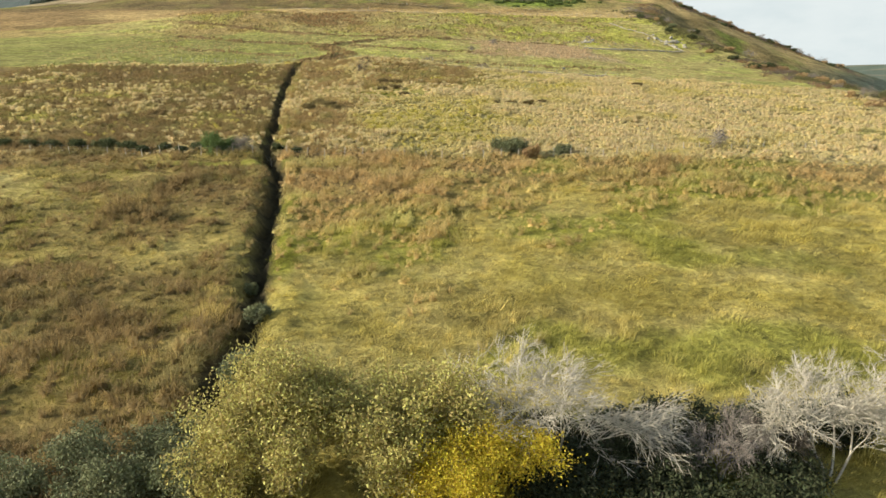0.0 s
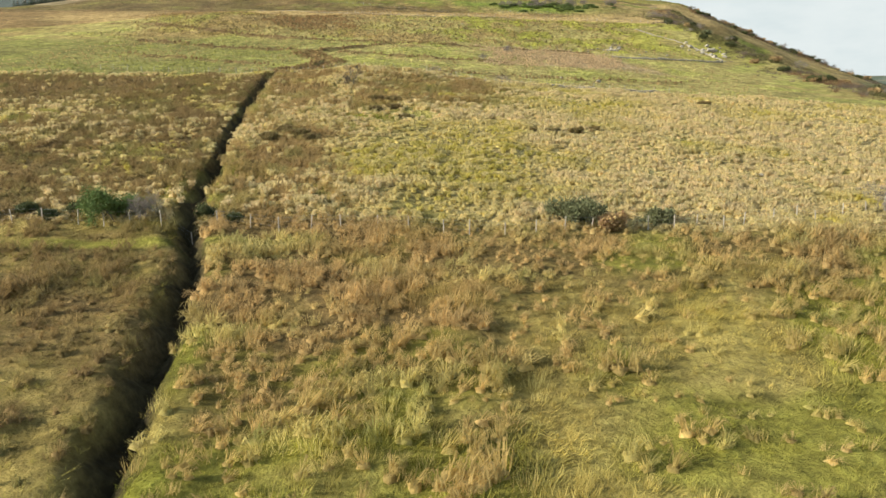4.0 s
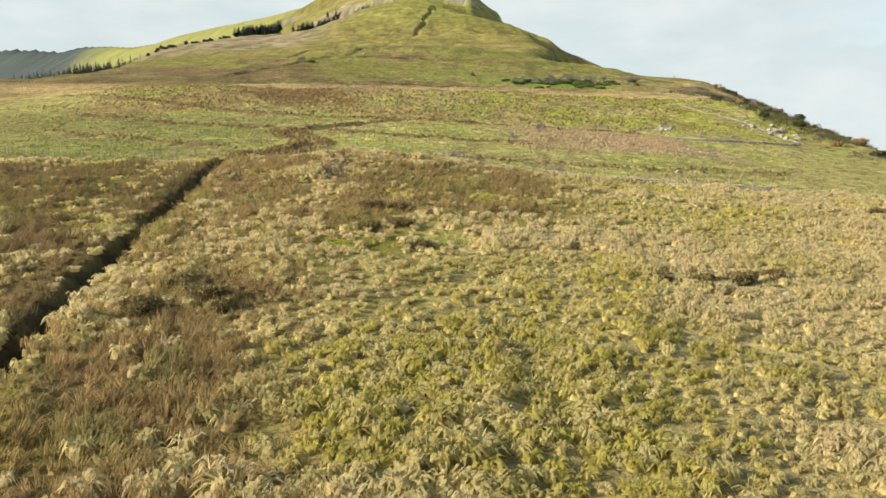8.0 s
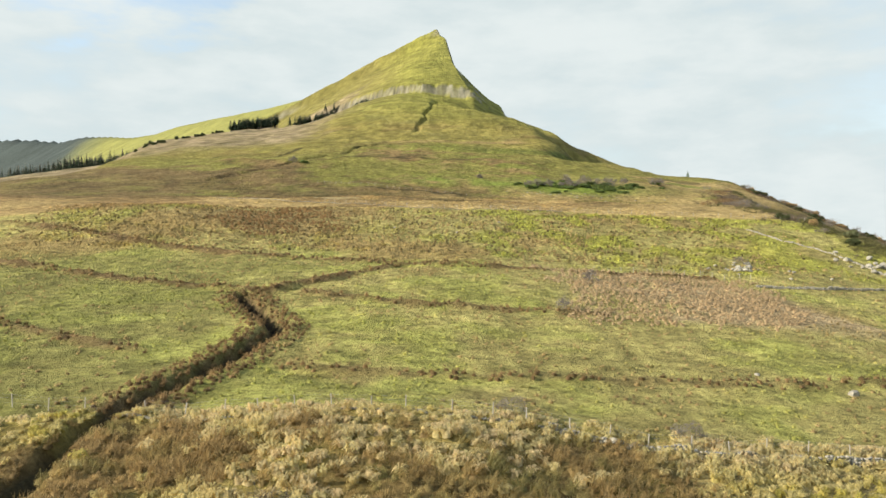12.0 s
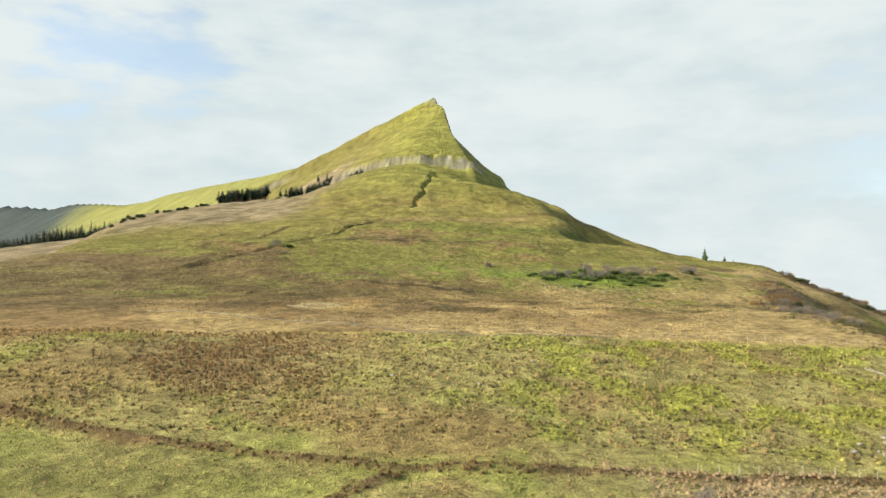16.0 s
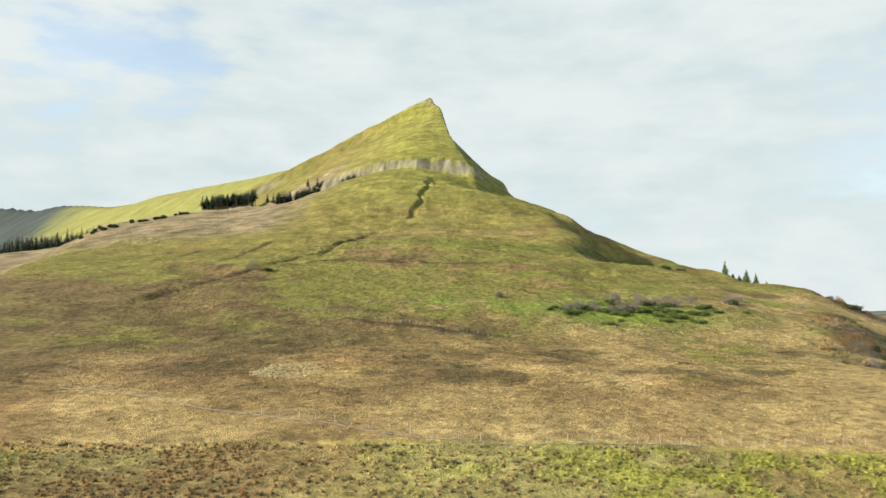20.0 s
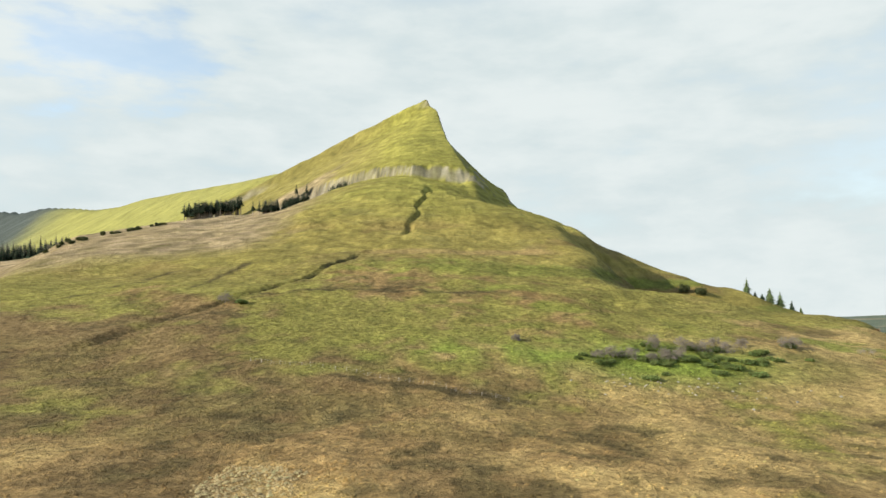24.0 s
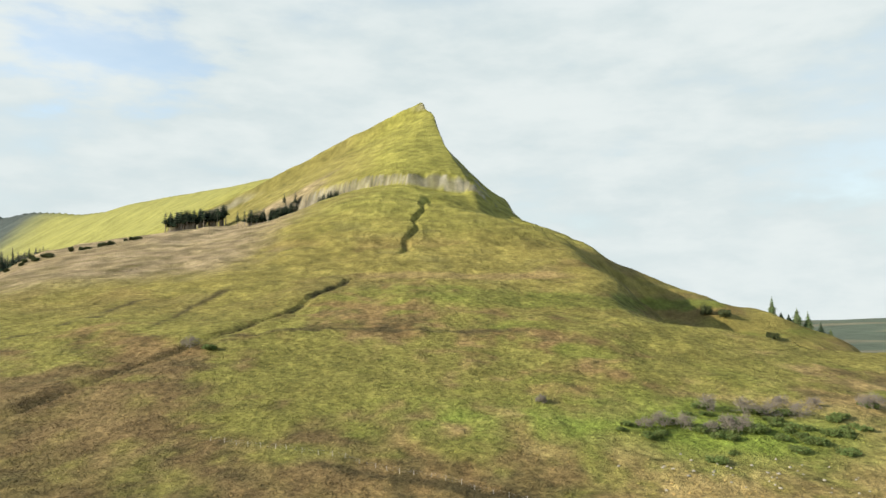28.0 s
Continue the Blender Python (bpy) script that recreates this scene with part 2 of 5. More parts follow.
def to_line(x, y, line):
    """Distance from a broken line, how far along it the nearest place lies, and the side (+ to its left)."""
    best, along, side, run = np.full(np.shape(x), 1e9), np.zeros(np.shape(x)), np.zeros(np.shape(x)), 0.0
    for (ax, ay), (bx, by) in zip(line[:-1], line[1:]):
        dx, dy = bx - ax, by - ay
        ln = math.hypot(dx, dy)
        t = np.clip(((x - ax) * dx + (y - ay) * dy) / ln**2, 0, 1)
        d = np.hypot(x - ax - t * dx, y - ay - t * dy)
        near = d < best
        best, along = np.where(near, d, best), np.where(near, run + t * ln, along)
        side = np.where(near, np.sign(dx * (y - ay) - dy * (x - ax)), side)
        run += ln
    return best, along, side


RISE = [(-600, -60), (-100, -6), (0, 2.5), (50, 7.6), (100, 13.2), (147, 19.6), (188, 25.8), (206, 27.8), (250, 33), (272, 36), (300, 40), (322, 43.5), (345, 49),
        (373, 54.5), (395, 58), (428, 61), (489, 65), (530, 74), (600, 92), (661, 109), (720, 122), (793, 141), (890, 184), (960, 207), (1000, 217), (1020, 218), (1200, 216), (6000, 190)]
TILT_RIGHT = [(0, 0.03), (100, 0.03), (200, 0.08), (316, 0.09), (360, 0.03), (420, 0.03), (550, 0.05), (640, 0.075), (700, 0.03), (830, 0.0), (885, 0.07), (960, 0.27), (1400, 0.29)]
FLANK = [(650, 0), (690, 22), (715, 38), (771, 57), (830, 62), (885, 50), (915, 48), (960, 30), (985, 10), (1000, 0), (1400, 0)]
RISE_LEFT = [(420, 61), (489, 65), (530, 73), (600, 90), (661, 102), (700, 108), (793, 131), (860, 147), (960, 168), (1080, 188), (1184, 199), (1300, 197), (6000, 160)]
EDGE = [(0, 75), (117, 90), (230, 125), (300, 122), (350, 102), (390, 92), (480, 118), (593, 158), (660, 180), (771, 245), (1000, 330)]
CREST = [(980, 213), (1000, 225.5), (1054, 250), (1091, 267), (1110, 276), (1150, 296), (1200, 319), (1262, 350), (1296, 366), (1303, 379), (1316, 380), (1360, 366), (1500, 341), (1650, 345), (1720, 350), (1850, 359),
         (1990, 373), (2100, 382), (2250, 386), (2400, 377), (2545, 386), (2690, 409), (2890, 436), (2975, 428), (3050, 448), (3162, 468), (3300, 478), (6000, 540)]
CREST_X = [(900, 32), (995, 27), (1054, 19), (1091, 15), (1150, 11), (1270, 6), (1314, -10), (1500, -130), (1900, -400), (2350, -780), (2900, -1290), (3300, -1900), (6000, -3500)]
# the rib on the right of the mountain, where the lit slope ends: how far off and how high along x; and the shaded face beyond it
RIB_Y = [(-600, 996), (28, 992), (39, 985), (55, 980), (76, 957), (98, 935), (118, 908), (300, 860)]
RIB_Z = [(-600, 216), (28, 214), (39, 204), (55, 191), (76, 179), (98, 166), (118, 151), (300, 30)]
FACE_Z = [(-600, 330), (5, 262), (21, 249), (31, 240), (44, 227), (63, 213), (88, 197), (114, 183), (300, 60)]
SPUR = [(27, 1000), (80, 978), (132, 952), (185, 922), (240, 890), (330, 850)]
# the low spur that carries the scrub on the right-hand skyline
BRINK_Z = [(-600, 88), (160, 86), (190, 78.5), (215, 68.5), (240, 58.5), (265, 49.5), (290, 41.5), (320, 31), (400, 5), (600, -30)]


def base_front(x, y):
    """The hill without its far face and its peak."""
    right, left = 0.5 * (x + 10 + np.sqrt((x + 10) ** 2 + 900)) - 5, 0.5 * (-10 - x + np.sqrt((x + 10) ** 2 + 900)) - 5
    aside = smooth(20, 175, left) * smooth(410, 440, y)
    z = curve(y, RISE, 9) * (1 - aside) + curve(y, RISE_LEFT, 9) * aside
    z = z - right * (curve(y, TILT_RIGHT, 25) + 0.0007 * right * smooth(850, 960, y)) - 0.13 * np.minimum(np.maximum(left - 200, 0), 420) * smooth(450, 700, y)
    over = np.maximum(x - curve(y, EDGE, 30) - 6 * fnoise(x, y, 40, 2, 5), 0)
    z = z - 0.75 * (np.sqrt(over**2 + 100) - 10) * smooth(-10, 40, over)
    z = z + 5 * np.exp(-(((x - 50) / 30) ** 2) - ((y - 975) / 30) ** 2) + 4 * np.exp(-(((x - 42) / 20) ** 2) - ((y - 984) / 20) ** 2) - curve(y, FLANK, 8) * smooth(70 - 95 * smooth(845, 905, y), 142 + 98 * smooth(845, 900, y), x - 0.1 * (y - 770) + 10 * vnoise(x, y, 60, 9))
    z = z - 7 * np.exp(-(((x - 84) / 24) ** 2) - ((y - 838) / 34) ** 2) - 0.10 * np.maximum(x - 125, 0) * smooth(540, 600, y) * smooth(760, 690, y)
    # the valley with the forest, behind the left shoulder
    away = np.maximum(-x - 222 - 0.27 * (y - 641), 0)
    z = z - 0.38 * np.minimum(np.sqrt(away**2 + 64) - 8, 50) * smooth(560, 650, y) * smooth(1700, 1300, y)
    # the lip under the lone pines
    z = z - 0.34 * (np.sqrt(np.maximum(x - 222, 0) ** 2 + 64) - 8) * smooth(760, 820, y) * smooth(960, 900, y) + 5 * np.exp(-(((x - 188) / 24) ** 2) - ((y - 852) / 30) ** 2)
    brink = curve(x, BRINK_Z, 8) - np.where(y < 620, 0.30 * (620 - y), 0.7 * (y - 620)) + 1.5 * vnoise(x, y, 40, 8)
    z = z + smooth(135, 175, x) * smooth(470, 560, y) * smooth(760, 690, y) * (smax(z, brink, 3) - z)
    z = z - 2.8 * np.exp(-(((x - 132) / 24) ** 2) - ((y - 645) / 38) ** 2)
    # the knoll below the wall, and the swell of the pasture
    z = z + 1.9 * np.exp(-(((x + 14) / 15) ** 2) - ((y - 204) / 14) ** 2) + 3.0 * np.exp(-(((x + 88) / 30) ** 2) - ((y - 345) / 28) ** 2)
    return z


def base_height(x, y):
    z = base_front(x, y)
    # the shaded face beyond the right-hand rib
    ry, rz = curve(x, RIB_Y, 6), curve(x, RIB_Z, 4)
    there = smooth(24, 36, x) * smooth(128, 102, x)
    z = z + there * (rz - base_front(x, ry)) * smooth(ry - 80, ry - 4, y)
    z = z - there * smooth(66, 84, x) * 0.8 * (np.sqrt(np.maximum(y - ry, 0) ** 2 + 16) - 4)
    face = curve(x, FACE_Z, 4) - np.where(y < 1050, 0.37 * (1050 - y), 0.8 * (y - 1050))
    z = z + smooth(24, 34, x) * smooth(94, 66, x) * smooth(ry - 4, ry + 4, y) * (face - z)
    d, s, side = to_line(x, y, SPUR)
    behind = d * (side > 0) * (x > 27)
    z = z - 1.1 * (np.sqrt(behind**2 + 16) - 4) * smooth(100, 125, x)
    # the peak above the crag
    cx, cz = curve(y, CREST_X, 6), curve(y, CREST, 4)
    off = x - cx
    steep = 0.95 + 2.2 * smooth(1085, 1115, y)
    blunt = 0.01 + 45 * smooth(1330, 1600, y) + 20 * smooth(1290, 1220, y)
    steep = steep + (0.7 - steep) * smooth(1340, 1500, y)
    peak = cz - 0.525 * np.maximum(np.sqrt(np.minimum(off + 48 * smooth(1260, 1000, y), 0) ** 2 + blunt**2) - blunt, 0) - steep * np.maximum(off, 0) - 900 * (y < 975)
    front = smooth(989, 997, y + 1.0 * np.clip(x + 25, -110, 0) + 5 * vnoise(x, y, 25, 6))
    z = np.maximum(z, z * (1 - front) + peak * front)
    plain = -20 + 68 * smooth(900, 4700, np.hypot(x, y))
    return smax(z, plain, 12)


DITCH = [(-13.5, 30), (-14, 49), (-15.5, 60), (-18, 74), (-20, 88), (-22, 100), (-26, 111), (-28, 126), (-30.5, 142), (-34, 165), (-36.3, 185), (-37.5, 206),
         (-36.5, 214), (-34, 226), (-31, 242), (-31, 248), (-36, 258), (-41, 268)]
BURN = [(-130, 550), (-117, 580), (-99, 608), (-86, 628), (-72, 657), (-62, 689), (-53, 729), (-40, 746)]
RUNS = [BURN, [(-173, 631), (-162, 637), (-155, 650), (-155, 671), (-156, 702), (-148, 712)], [(-121, 641), (-121, 683), (-111, 711)], [(-51, 523), (-38, 516), (-25, 511), (-15, 508), (10, 500)], [(-100, 614), (-70, 622), (-40, 624), (15, 629)]]
GULLY = [(-8, 930), (-14, 905), (-12, 884), (-20, 860), (-17, 838), (-25, 818), (-23, 800), (-29, 782)]
BANKS = [
    ([(-130, 345), (-96, 327), (-78, 318), (-55, 308), (-38, 304), (-18, 298), (-8, 299), (16, 302), (24, 301), (50, 305)], 0.7),
    ([(-100, 297), (-72, 285), (-59, 278), (-48, 274), (-37, 272), (-33, 277), (-25, 288), (-18, 296)], 0.8),
    ([(-31, 271), (-25, 268), (-16, 265), (-3, 264), (7, 264), (17, 265)], 0.6),
    ([(-90, 259), (-68, 247), (-59, 242), (-44, 234)], 0.6),
    ([(-26, 229), (-5, 227), (1, 228), (30, 232), (60, 239)], 0.4),
]


def bank_rise(x, y):
    z = np.zeros(np.shape(x))
    for line, tall in BANKS:
        d, s, side = to_line(x, y, line)
        ragged = 0.6 + 0.5 * vnoise(s, d * 0 + tall, 4, 31)
        # a step: the upper side level, the lower side cut
        z = z + 1.15 * tall * ragged * np.exp(-((d / 1.2) ** 2)) - 0.7 * tall * ragged * (side < 0) * np.exp(-((d - 1.6) ** 2))
    return z


def height(x, y):
    x, y = np.asarray(x, float), np.asarray(y, float)
    z = base_height(x, y)
    d, s, side = to_line(x, y, DITCH)
    wide = 0.66 + 0.2 * vnoise(s, 0 * s, 9, 3) + 0.25 * smooth(205, 215, y)
    z = z - 1.9 * smooth(wide + 0.45, wide - 0.45, d) + 0.3 * np.exp(-((d - 2.6) / 1.1) ** 2)
    near = smooth(520, 380, y) * smooth(200, 120, np.abs(x))
    z = z + near * bank_rise(x, y)
    z = z + near * (0.30 * fnoise(x, y, 7, 3, 11) + 0.5 * vnoise(x, y, 28, 15) + (0.42 - 0.20 * smooth(205, 215, y)) * fnoise(x, y, 2.7, 2, 12))
    # moor, then the mountain's ribs, scars and ledges
    moor = smooth(370, 420, y) * smooth(800, 640, y)
    z = z + moor * (0.45 * fnoise(x, y, 5.5, 2, 23) + 1.0 * fnoise(x, y, 18, 3, 21) + 0.9 * vnoise(x, y, 60, 22))
    hill = smooth(560, 680, y) * smooth(2600, 1500, y) * smooth(1000, 500, np.abs(x))
    z = z + hill * (2.2 * fnoise(x, y * 0.6, 45, 4, 41) + (1.5 * fnoise(x, y, 15, 3, 44) - 1.2 * np.abs(vnoise(x, y * 0.35, 20, 45)) * smooth(130, 160, z)) * smooth(1500, 1330, y) * smooth(500, 300, np.abs(x)) + 0.8 * np.sin(z / 3.1 + 2 * vnoise(x, y, 80, 7)) * smooth(900, 700, y) + 2.5 * vnoise(x, y * 0.4, 170, 43) * smooth(900, 1100, y + np.abs(x)) * smooth(0, 25, 380 - z))
    far = smooth(1400, 2000, y)
    z = z + far * 12 * vnoise(x, y, 420, 51)
    d, s, side = to_line(x, y, BURN)
    z = z - 1.6 * smooth(3.2, 0.5, d)
    d, s, side = to_line(x, y, GULLY)
    z = z - 2.4 * smooth(2.8, 0.3, d + 1.2 * vnoise(x, y, 12, 4)) * smooth(775, 800, y) - 3.0 * smooth(12, 0, np.hypot(x + 5, (y - 922) * 0.7))
    # the crag's blocks
    crag = smooth(970, 985, y) * smooth(1130, 1060, y) * np.exp(-(((z - 224 + 0.02 * (y - 1000)) / 7) ** 2)) * (x < 45)
    z = z + crag * (2.6 * vnoise(x, y, 7, 61) + 1.9 * vnoise(x, y, 2.9, 62))
    return z


# ---- what grows where: the colour of the ground cover, with some shade painted in ----
STRAW, RUSH, LUSH, MOSS = (0.66, 0.535, 0.25), (0.27, 0.185, 0.075), (0.29, 0.295, 0.045), (0.265, 0.255, 0.06)


def mixed(a, b, w):
    return a * (1 - w[..., None]) + np.asarray(b) * w[..., None]


def cover(x, y):
    """How much rush, straw and lush green stands at a place (each 0 to 1)."""
    d, s, side = to_line(x, y, DITCH)
    left = smooth(-1.0, 2.5, d * side)
    n1, n2, n3 = fnoise(x, y, 22, 3, 71), fnoise(x, y, 9, 3, 72), fnoise(x, y, 45, 2, 73)
    lower, upper = smooth(112, 106, y), smooth(106, 112, y) * smooth(210, 205, y + 0.02 * x)
    knoll = smooth(163, 176, y + 1.5 * n2 * 4 - 0.25 * np.abs(x + 14)) * smooth(16, 5, x) * upper
    strip = smooth(21 + 6 * smooth(135, 150, y) + 6 * n2, 5, d) * (side < 0) * upper * smooth(-0.4, 0.0, n2)
    # brown rush: left of the ditch, along its right bank, on the knoll below the wall
    n5 = fnoise(x, y, 6, 2, 74)
    rush = np.clip(left * (0.74 + 0.12 * upper + 0.7 * n1 + 0.5 * n5) * (lower + upper) + knoll * (0.8 + 1.2 * n5) + strip * (0.75 + 0.8 * n5), 0, 1)
    dark = np.exp(-(((x + 24.5) / 6) ** 2) - ((y - 138) / 9) ** 2) + np.exp(-(((x + 22) / 5) ** 2) - ((y - 148) / 5) ** 2)
    rush = np.clip(rush + dark * upper * (0.9 + n5), 0, 1)
    low_brown = lower * smooth(74, 98, y + 14 * n2 + 10 * n3 - 0.15 * x) * (1 - left) + 0.7 * lower * smooth(0.15, 0.5, n3 + 0.3 * n2) * (1 - left)
    rush = np.clip(rush + 0.85 * low_brown, 0, 1)
    straw = np.clip(upper * (0.75 + 0.6 * n2 + 0.02 * (x + 10)) * (1 - rush) + lower * (0.25 + 0.6 * n2) * (1 - rush), 0, 1)
    lush = lower * smooth(0.05, 0.5, n2 - 0.6 * n1) * (1 - left) * 0.8 + upper * smooth(0.25, 0.6, n2 - n1) * 0.5
    lush = lush + upper * np.exp(-(((x + 11) / 7) ** 2) - ((y - 161) / 2.6) ** 2) * 1.2 + np.exp(-(((x + 27) / 12) ** 4) - ((y - 103.6) / 1.0) ** 2)
    lush = lush + 0.9 * smooth(3.6, 2.0, d) * (side < 0) * smooth(0.0, 0.4, n2 + 0.2) * (y > 30)
    return rush, straw, np.clip(lush, 0, 1)


def tint(x, y, z):
    rush, straw, lush = cover(x, y)
    n1, n2, n3 = fnoise(x, y, 30, 4, 81), fnoise(x, y, 8, 3, 82), fnoise(x, y, 90, 3, 83)
    c = np.empty(np.shape(x) + (3,))
    c[:] = (0.455, 0.38, 0.10)
    c = mixed(c, STRAW, straw * 0.9)
    c = mixed(c, RUSH, rush)
    c = mixed(c, LUSH, lush)
    # sheep pasture above the wall
    past = smooth(208, 212, y + 0.02 * x) * smooth(376, 372, y + 0.0016 * np.minimum(x + 8, 0) ** 2)
    p = np.empty_like(c)
    p[:] = (0.41, 0.36, 0.125)
    p = mixed(p, (0.315, 0.325, 0.08), 0.75 * smooth(-0.15, 0.45, n2 + 0.6 * n1))
    p = mixed(p, (0.37, 0.27, 0.105), smooth(0.0, 0.5, n1 - 0.3 * n2 + 0.35 * smooth(298, 312, y) * smooth(25, -35, x + 20 * n2) - 0.2) * 0.85)
    pink = smooth(9, 22, x) * smooth(60, 54, x - 0.35 * (285 - y)) * smooth(262, 270, y + 0.1 * x) * smooth(306, 300, y)
    p = mixed(p, (0.45, 0.345, 0.19), np.clip(pink * (0.7 + 1.3 * n2 + 0.8 * n1), 0, 1))
    slope_brown = np.exp(-(((x + 52) / 24) ** 2) - ((y - 352) / 24) ** 2)
    p = mixed(p, (0.37, 0.36, 0.07), 0.75 * smooth(-10, 40, x + 25 * n2) * smooth(306, 318, y + 5 * n2) * smooth(-0.3, 0.3, n2 + 0.5 * n1))
    p = mixed(p, (0.33, 0.235, 0.105), np.clip(slope_brown * (0.8 + 0.8 * n2), 0, 1))
    p = mixed(p, (0.20, 0.205, 0.055), 0.6 * smooth(-20, -50, x + 15 * n2) * smooth(315, 295, y))
    bank = np.zeros(np.shape(x))
    for line, tall in BANKS:
        d, s, side = to_line(x, y, line)
        bank = np.maximum(bank, smooth(1.7, 0.5, d + 1.0 * n2 + 0.5 * vnoise(x, y, 3, 34)) * min(1.0, tall / 0.7))
    d, s, side = to_line(x, y, DITCH)
    bank = np.maximum(bank, smooth(3.2, 1.0, d + 1.2 * n2))
    p = mixed(p, (0.20, 0.13, 0.062), bank * 0.9)
    c = c * (1 - past[..., None]) + p * past[..., None]
    # moor
    m = np.empty_like(c)
    m[:] = (0.475, 0.35, 0.145)
    m = mixed(m, (0.315, 0.215, 0.09), smooth(-0.3, 0.35, n1 + 0.25 * n2 - 0.004 * (x + 20) + 0.003 * (y - 450)))
    m = mixed(m, (0.15, 0.115, 0.055), 0.5 * smooth(0.0, 0.5, n1 + 0.5 * n2 - 0.005 * (x + 60)) * smooth(395, 430, y) * smooth(640, 560, y))
    m = mixed(m, (0.20, 0.145, 0.065), 0.8 * smooth(-10, -50, x + 25 * n1) * smooth(455, 490, y) * smooth(640, 580, y))
    m = mixed(m, (0.22, 0.18, 0.065), 0.55 * smooth(450, 480, y + 10 * n2) * smooth(575, 545, y) * smooth(-0.4, 0.2, n2 + 0.4 * n1))
    m = m * (0.95 + 0.3 * fnoise(x * 0.3, z * 1.4, 5, 3, 87))[..., None]
    m = mixed(m, (0.12, 0.10, 0.042), 0.7 * smooth(0.22, 0.5, fnoise(x, y, 7, 3, 106) + 0.5 * n1) * smooth(395, 430, y))
    m = mixed(m, (0.21, 0.25, 0.045), 0.8 * smooth(0.15, 0.5, fnoise(x * 0.6, y, 14, 3, 107)) * smooth(500, 540, y) * smooth(-90, -40, x))
    m = mixed(m, (0.235, 0.23, 0.055), smooth(0.0, 0.45, n3 + 0.5 * n2 + 0.3 * n1 + 0.0045 * (y - 560)) * 0.85)
    m = mixed(m, (0.215, 0.275, 0.05), np.clip(1.25 * np.exp(-(((x - 62) / 40) ** 2) - ((y - 546) / 20) ** 2) + 0.7 * np.exp(-(((x + 2) / 30) ** 2) - ((y - 545) / 14) ** 2) * (0.5 + n2), 0, 1))
    for line in RUNS:
        d, s, side = to_line(x, y, line)
        m = mixed(m, (0.085, 0.07, 0.032), 0.85 * smooth(2.6, 0.8, d + 1.6 * n2 + 1.2 * vnoise(s, 0 * s, 9, 90)))
    moor = smooth(372, 377, y + 0.0016 * np.minimum(x + 8, 0) ** 2)
    c = c * (1 - moor[..., None]) + m * moor[..., None]
    # mountain: moss and fine grass higher up, brown felled ground on its shoulder
    hill = smooth(600, 780, y + 25 * n3 + 0.15 * x)
    h = np.empty_like(c)
    h[:] = (0.305, 0.26, 0.072)
    h = mixed(h, MOSS, smooth(125, 200, z + 25 * n1))
    h = mixed(h, (0.26, 0.17, 0.075), 0.6 * smooth(0.1, 0.5, n1 + 0.3 * np.sin(z / 5.5 + 2 * n3)) * smooth(175, 130, z))
    h = mixed(h, (0.15, 0.20, 0.035), 0.75 * smooth(0.35, 0.8, np.sin(z / 4.2 + 1.5 * n3) + 0.5 * n2) * smooth(85, 95, z) * smooth(135, 122, z) * smooth(-70, -30, x))
    h = mixed(h, (0.21, 0.18, 0.06), 0.75 * smooth(-40, -110, x + 30 * n1) * smooth(1380, 1330, y) * smooth(860, 940, y))
    band = fnoise(x * 0.22, z * 1.3 + 0.05 * x, 6, 4, 85)
    h = h * (0.90 + 0.34 * band + 0.12 * n2)[..., None]
    h = mixed(h, (0.15, 0.135, 0.05), 0.55 * smooth(0.18, 0.5, band + 0.3 * n1) * smooth(205, 150, z))
    felled = smooth(-95, -135, x + 20 * n2) * smooth(735, 800, y - 0.35 * (x + 150)) * smooth(1215, 1180, y - 0.2 * x)
    h = mixed(h, (0.28, 0.22, 0.135) * (1 + 0.9 * fnoise(x * 0.4, z * 1.6, 4, 3, 86))[..., None], felled * (0.8 + 0.35 * n2))
    h = mixed(h, (0.25, 0.25, 0.08), 0.8 * smooth(1450, 1800, y))
    # cloud shadow and haze on the far ridge, painted in as dark blue-grey
    h = mixed(h, (0.06, 0.075, 0.07), smooth(-1000, -1350, x + 80 * n3) * smooth(2200, 2500, y))
    for line in RUNS[:3]:
        d, s, side = to_line(x, y, line)
        h = mixed(h, (0.085, 0.07, 0.032), 0.85 * smooth(2.6, 0.8, d + 1.6 * n2 + 1.2 * vnoise(s, 0 * s, 9, 90)))
    h = mixed(h, (0.36, 0.25, 0.115), 0.7 * smooth(3.0, 1.0, np.abs(z - 124 - 2 * n1)) * smooth(-60, -40, x) * smooth(75, 50, x) * smooth(690, 705, y))
    c = c * (1 - hill[..., None]) + h * hill[..., None]
    steep = np.hypot(base_height(x + 1.5, y) - base_height(x - 1.5, y), base_height(x, y + 1.5) - base_height(x, y - 1.5)) / 3
    crag = smooth(1.0, 1.3, steep + 0.35 * n2 + 0.3 * vnoise(x, y, 3.5, 84)) * smooth(960, 985, y) * smooth(1400, 1330, y) * np.maximum(smooth(262, 240, z), smooth(-20, 5, x - curve(y, CREST_X, 6)))
    c = mixed(c, np.array((0.215, 0.20, 0.15)) * (1 + 0.45 * vnoise(x, y, 2.6, 108) + 0.35 * vnoise(x, y, 9, 109))[..., None], crag * (0.8 + 0.3 * n2))
    # shade of the overhung ditch, painted in as a near-black peat brown
    c = mixed(c, (0.055, 0.042, 0.026), smooth(1.45, 0.8, to_line(x, y, DITCH)[0]))
    # the plain
    fields = fnoise(x * 0.4, y, 160, 3, 57)
    c = mixed(c, (0.10, 0.125, 0.09), np.maximum(smooth(35, 15, z) * smooth(300, 700, np.hypot(x, y)), smooth(75, 55, z) * smooth(1200, 2000, np.hypot(x, y))))
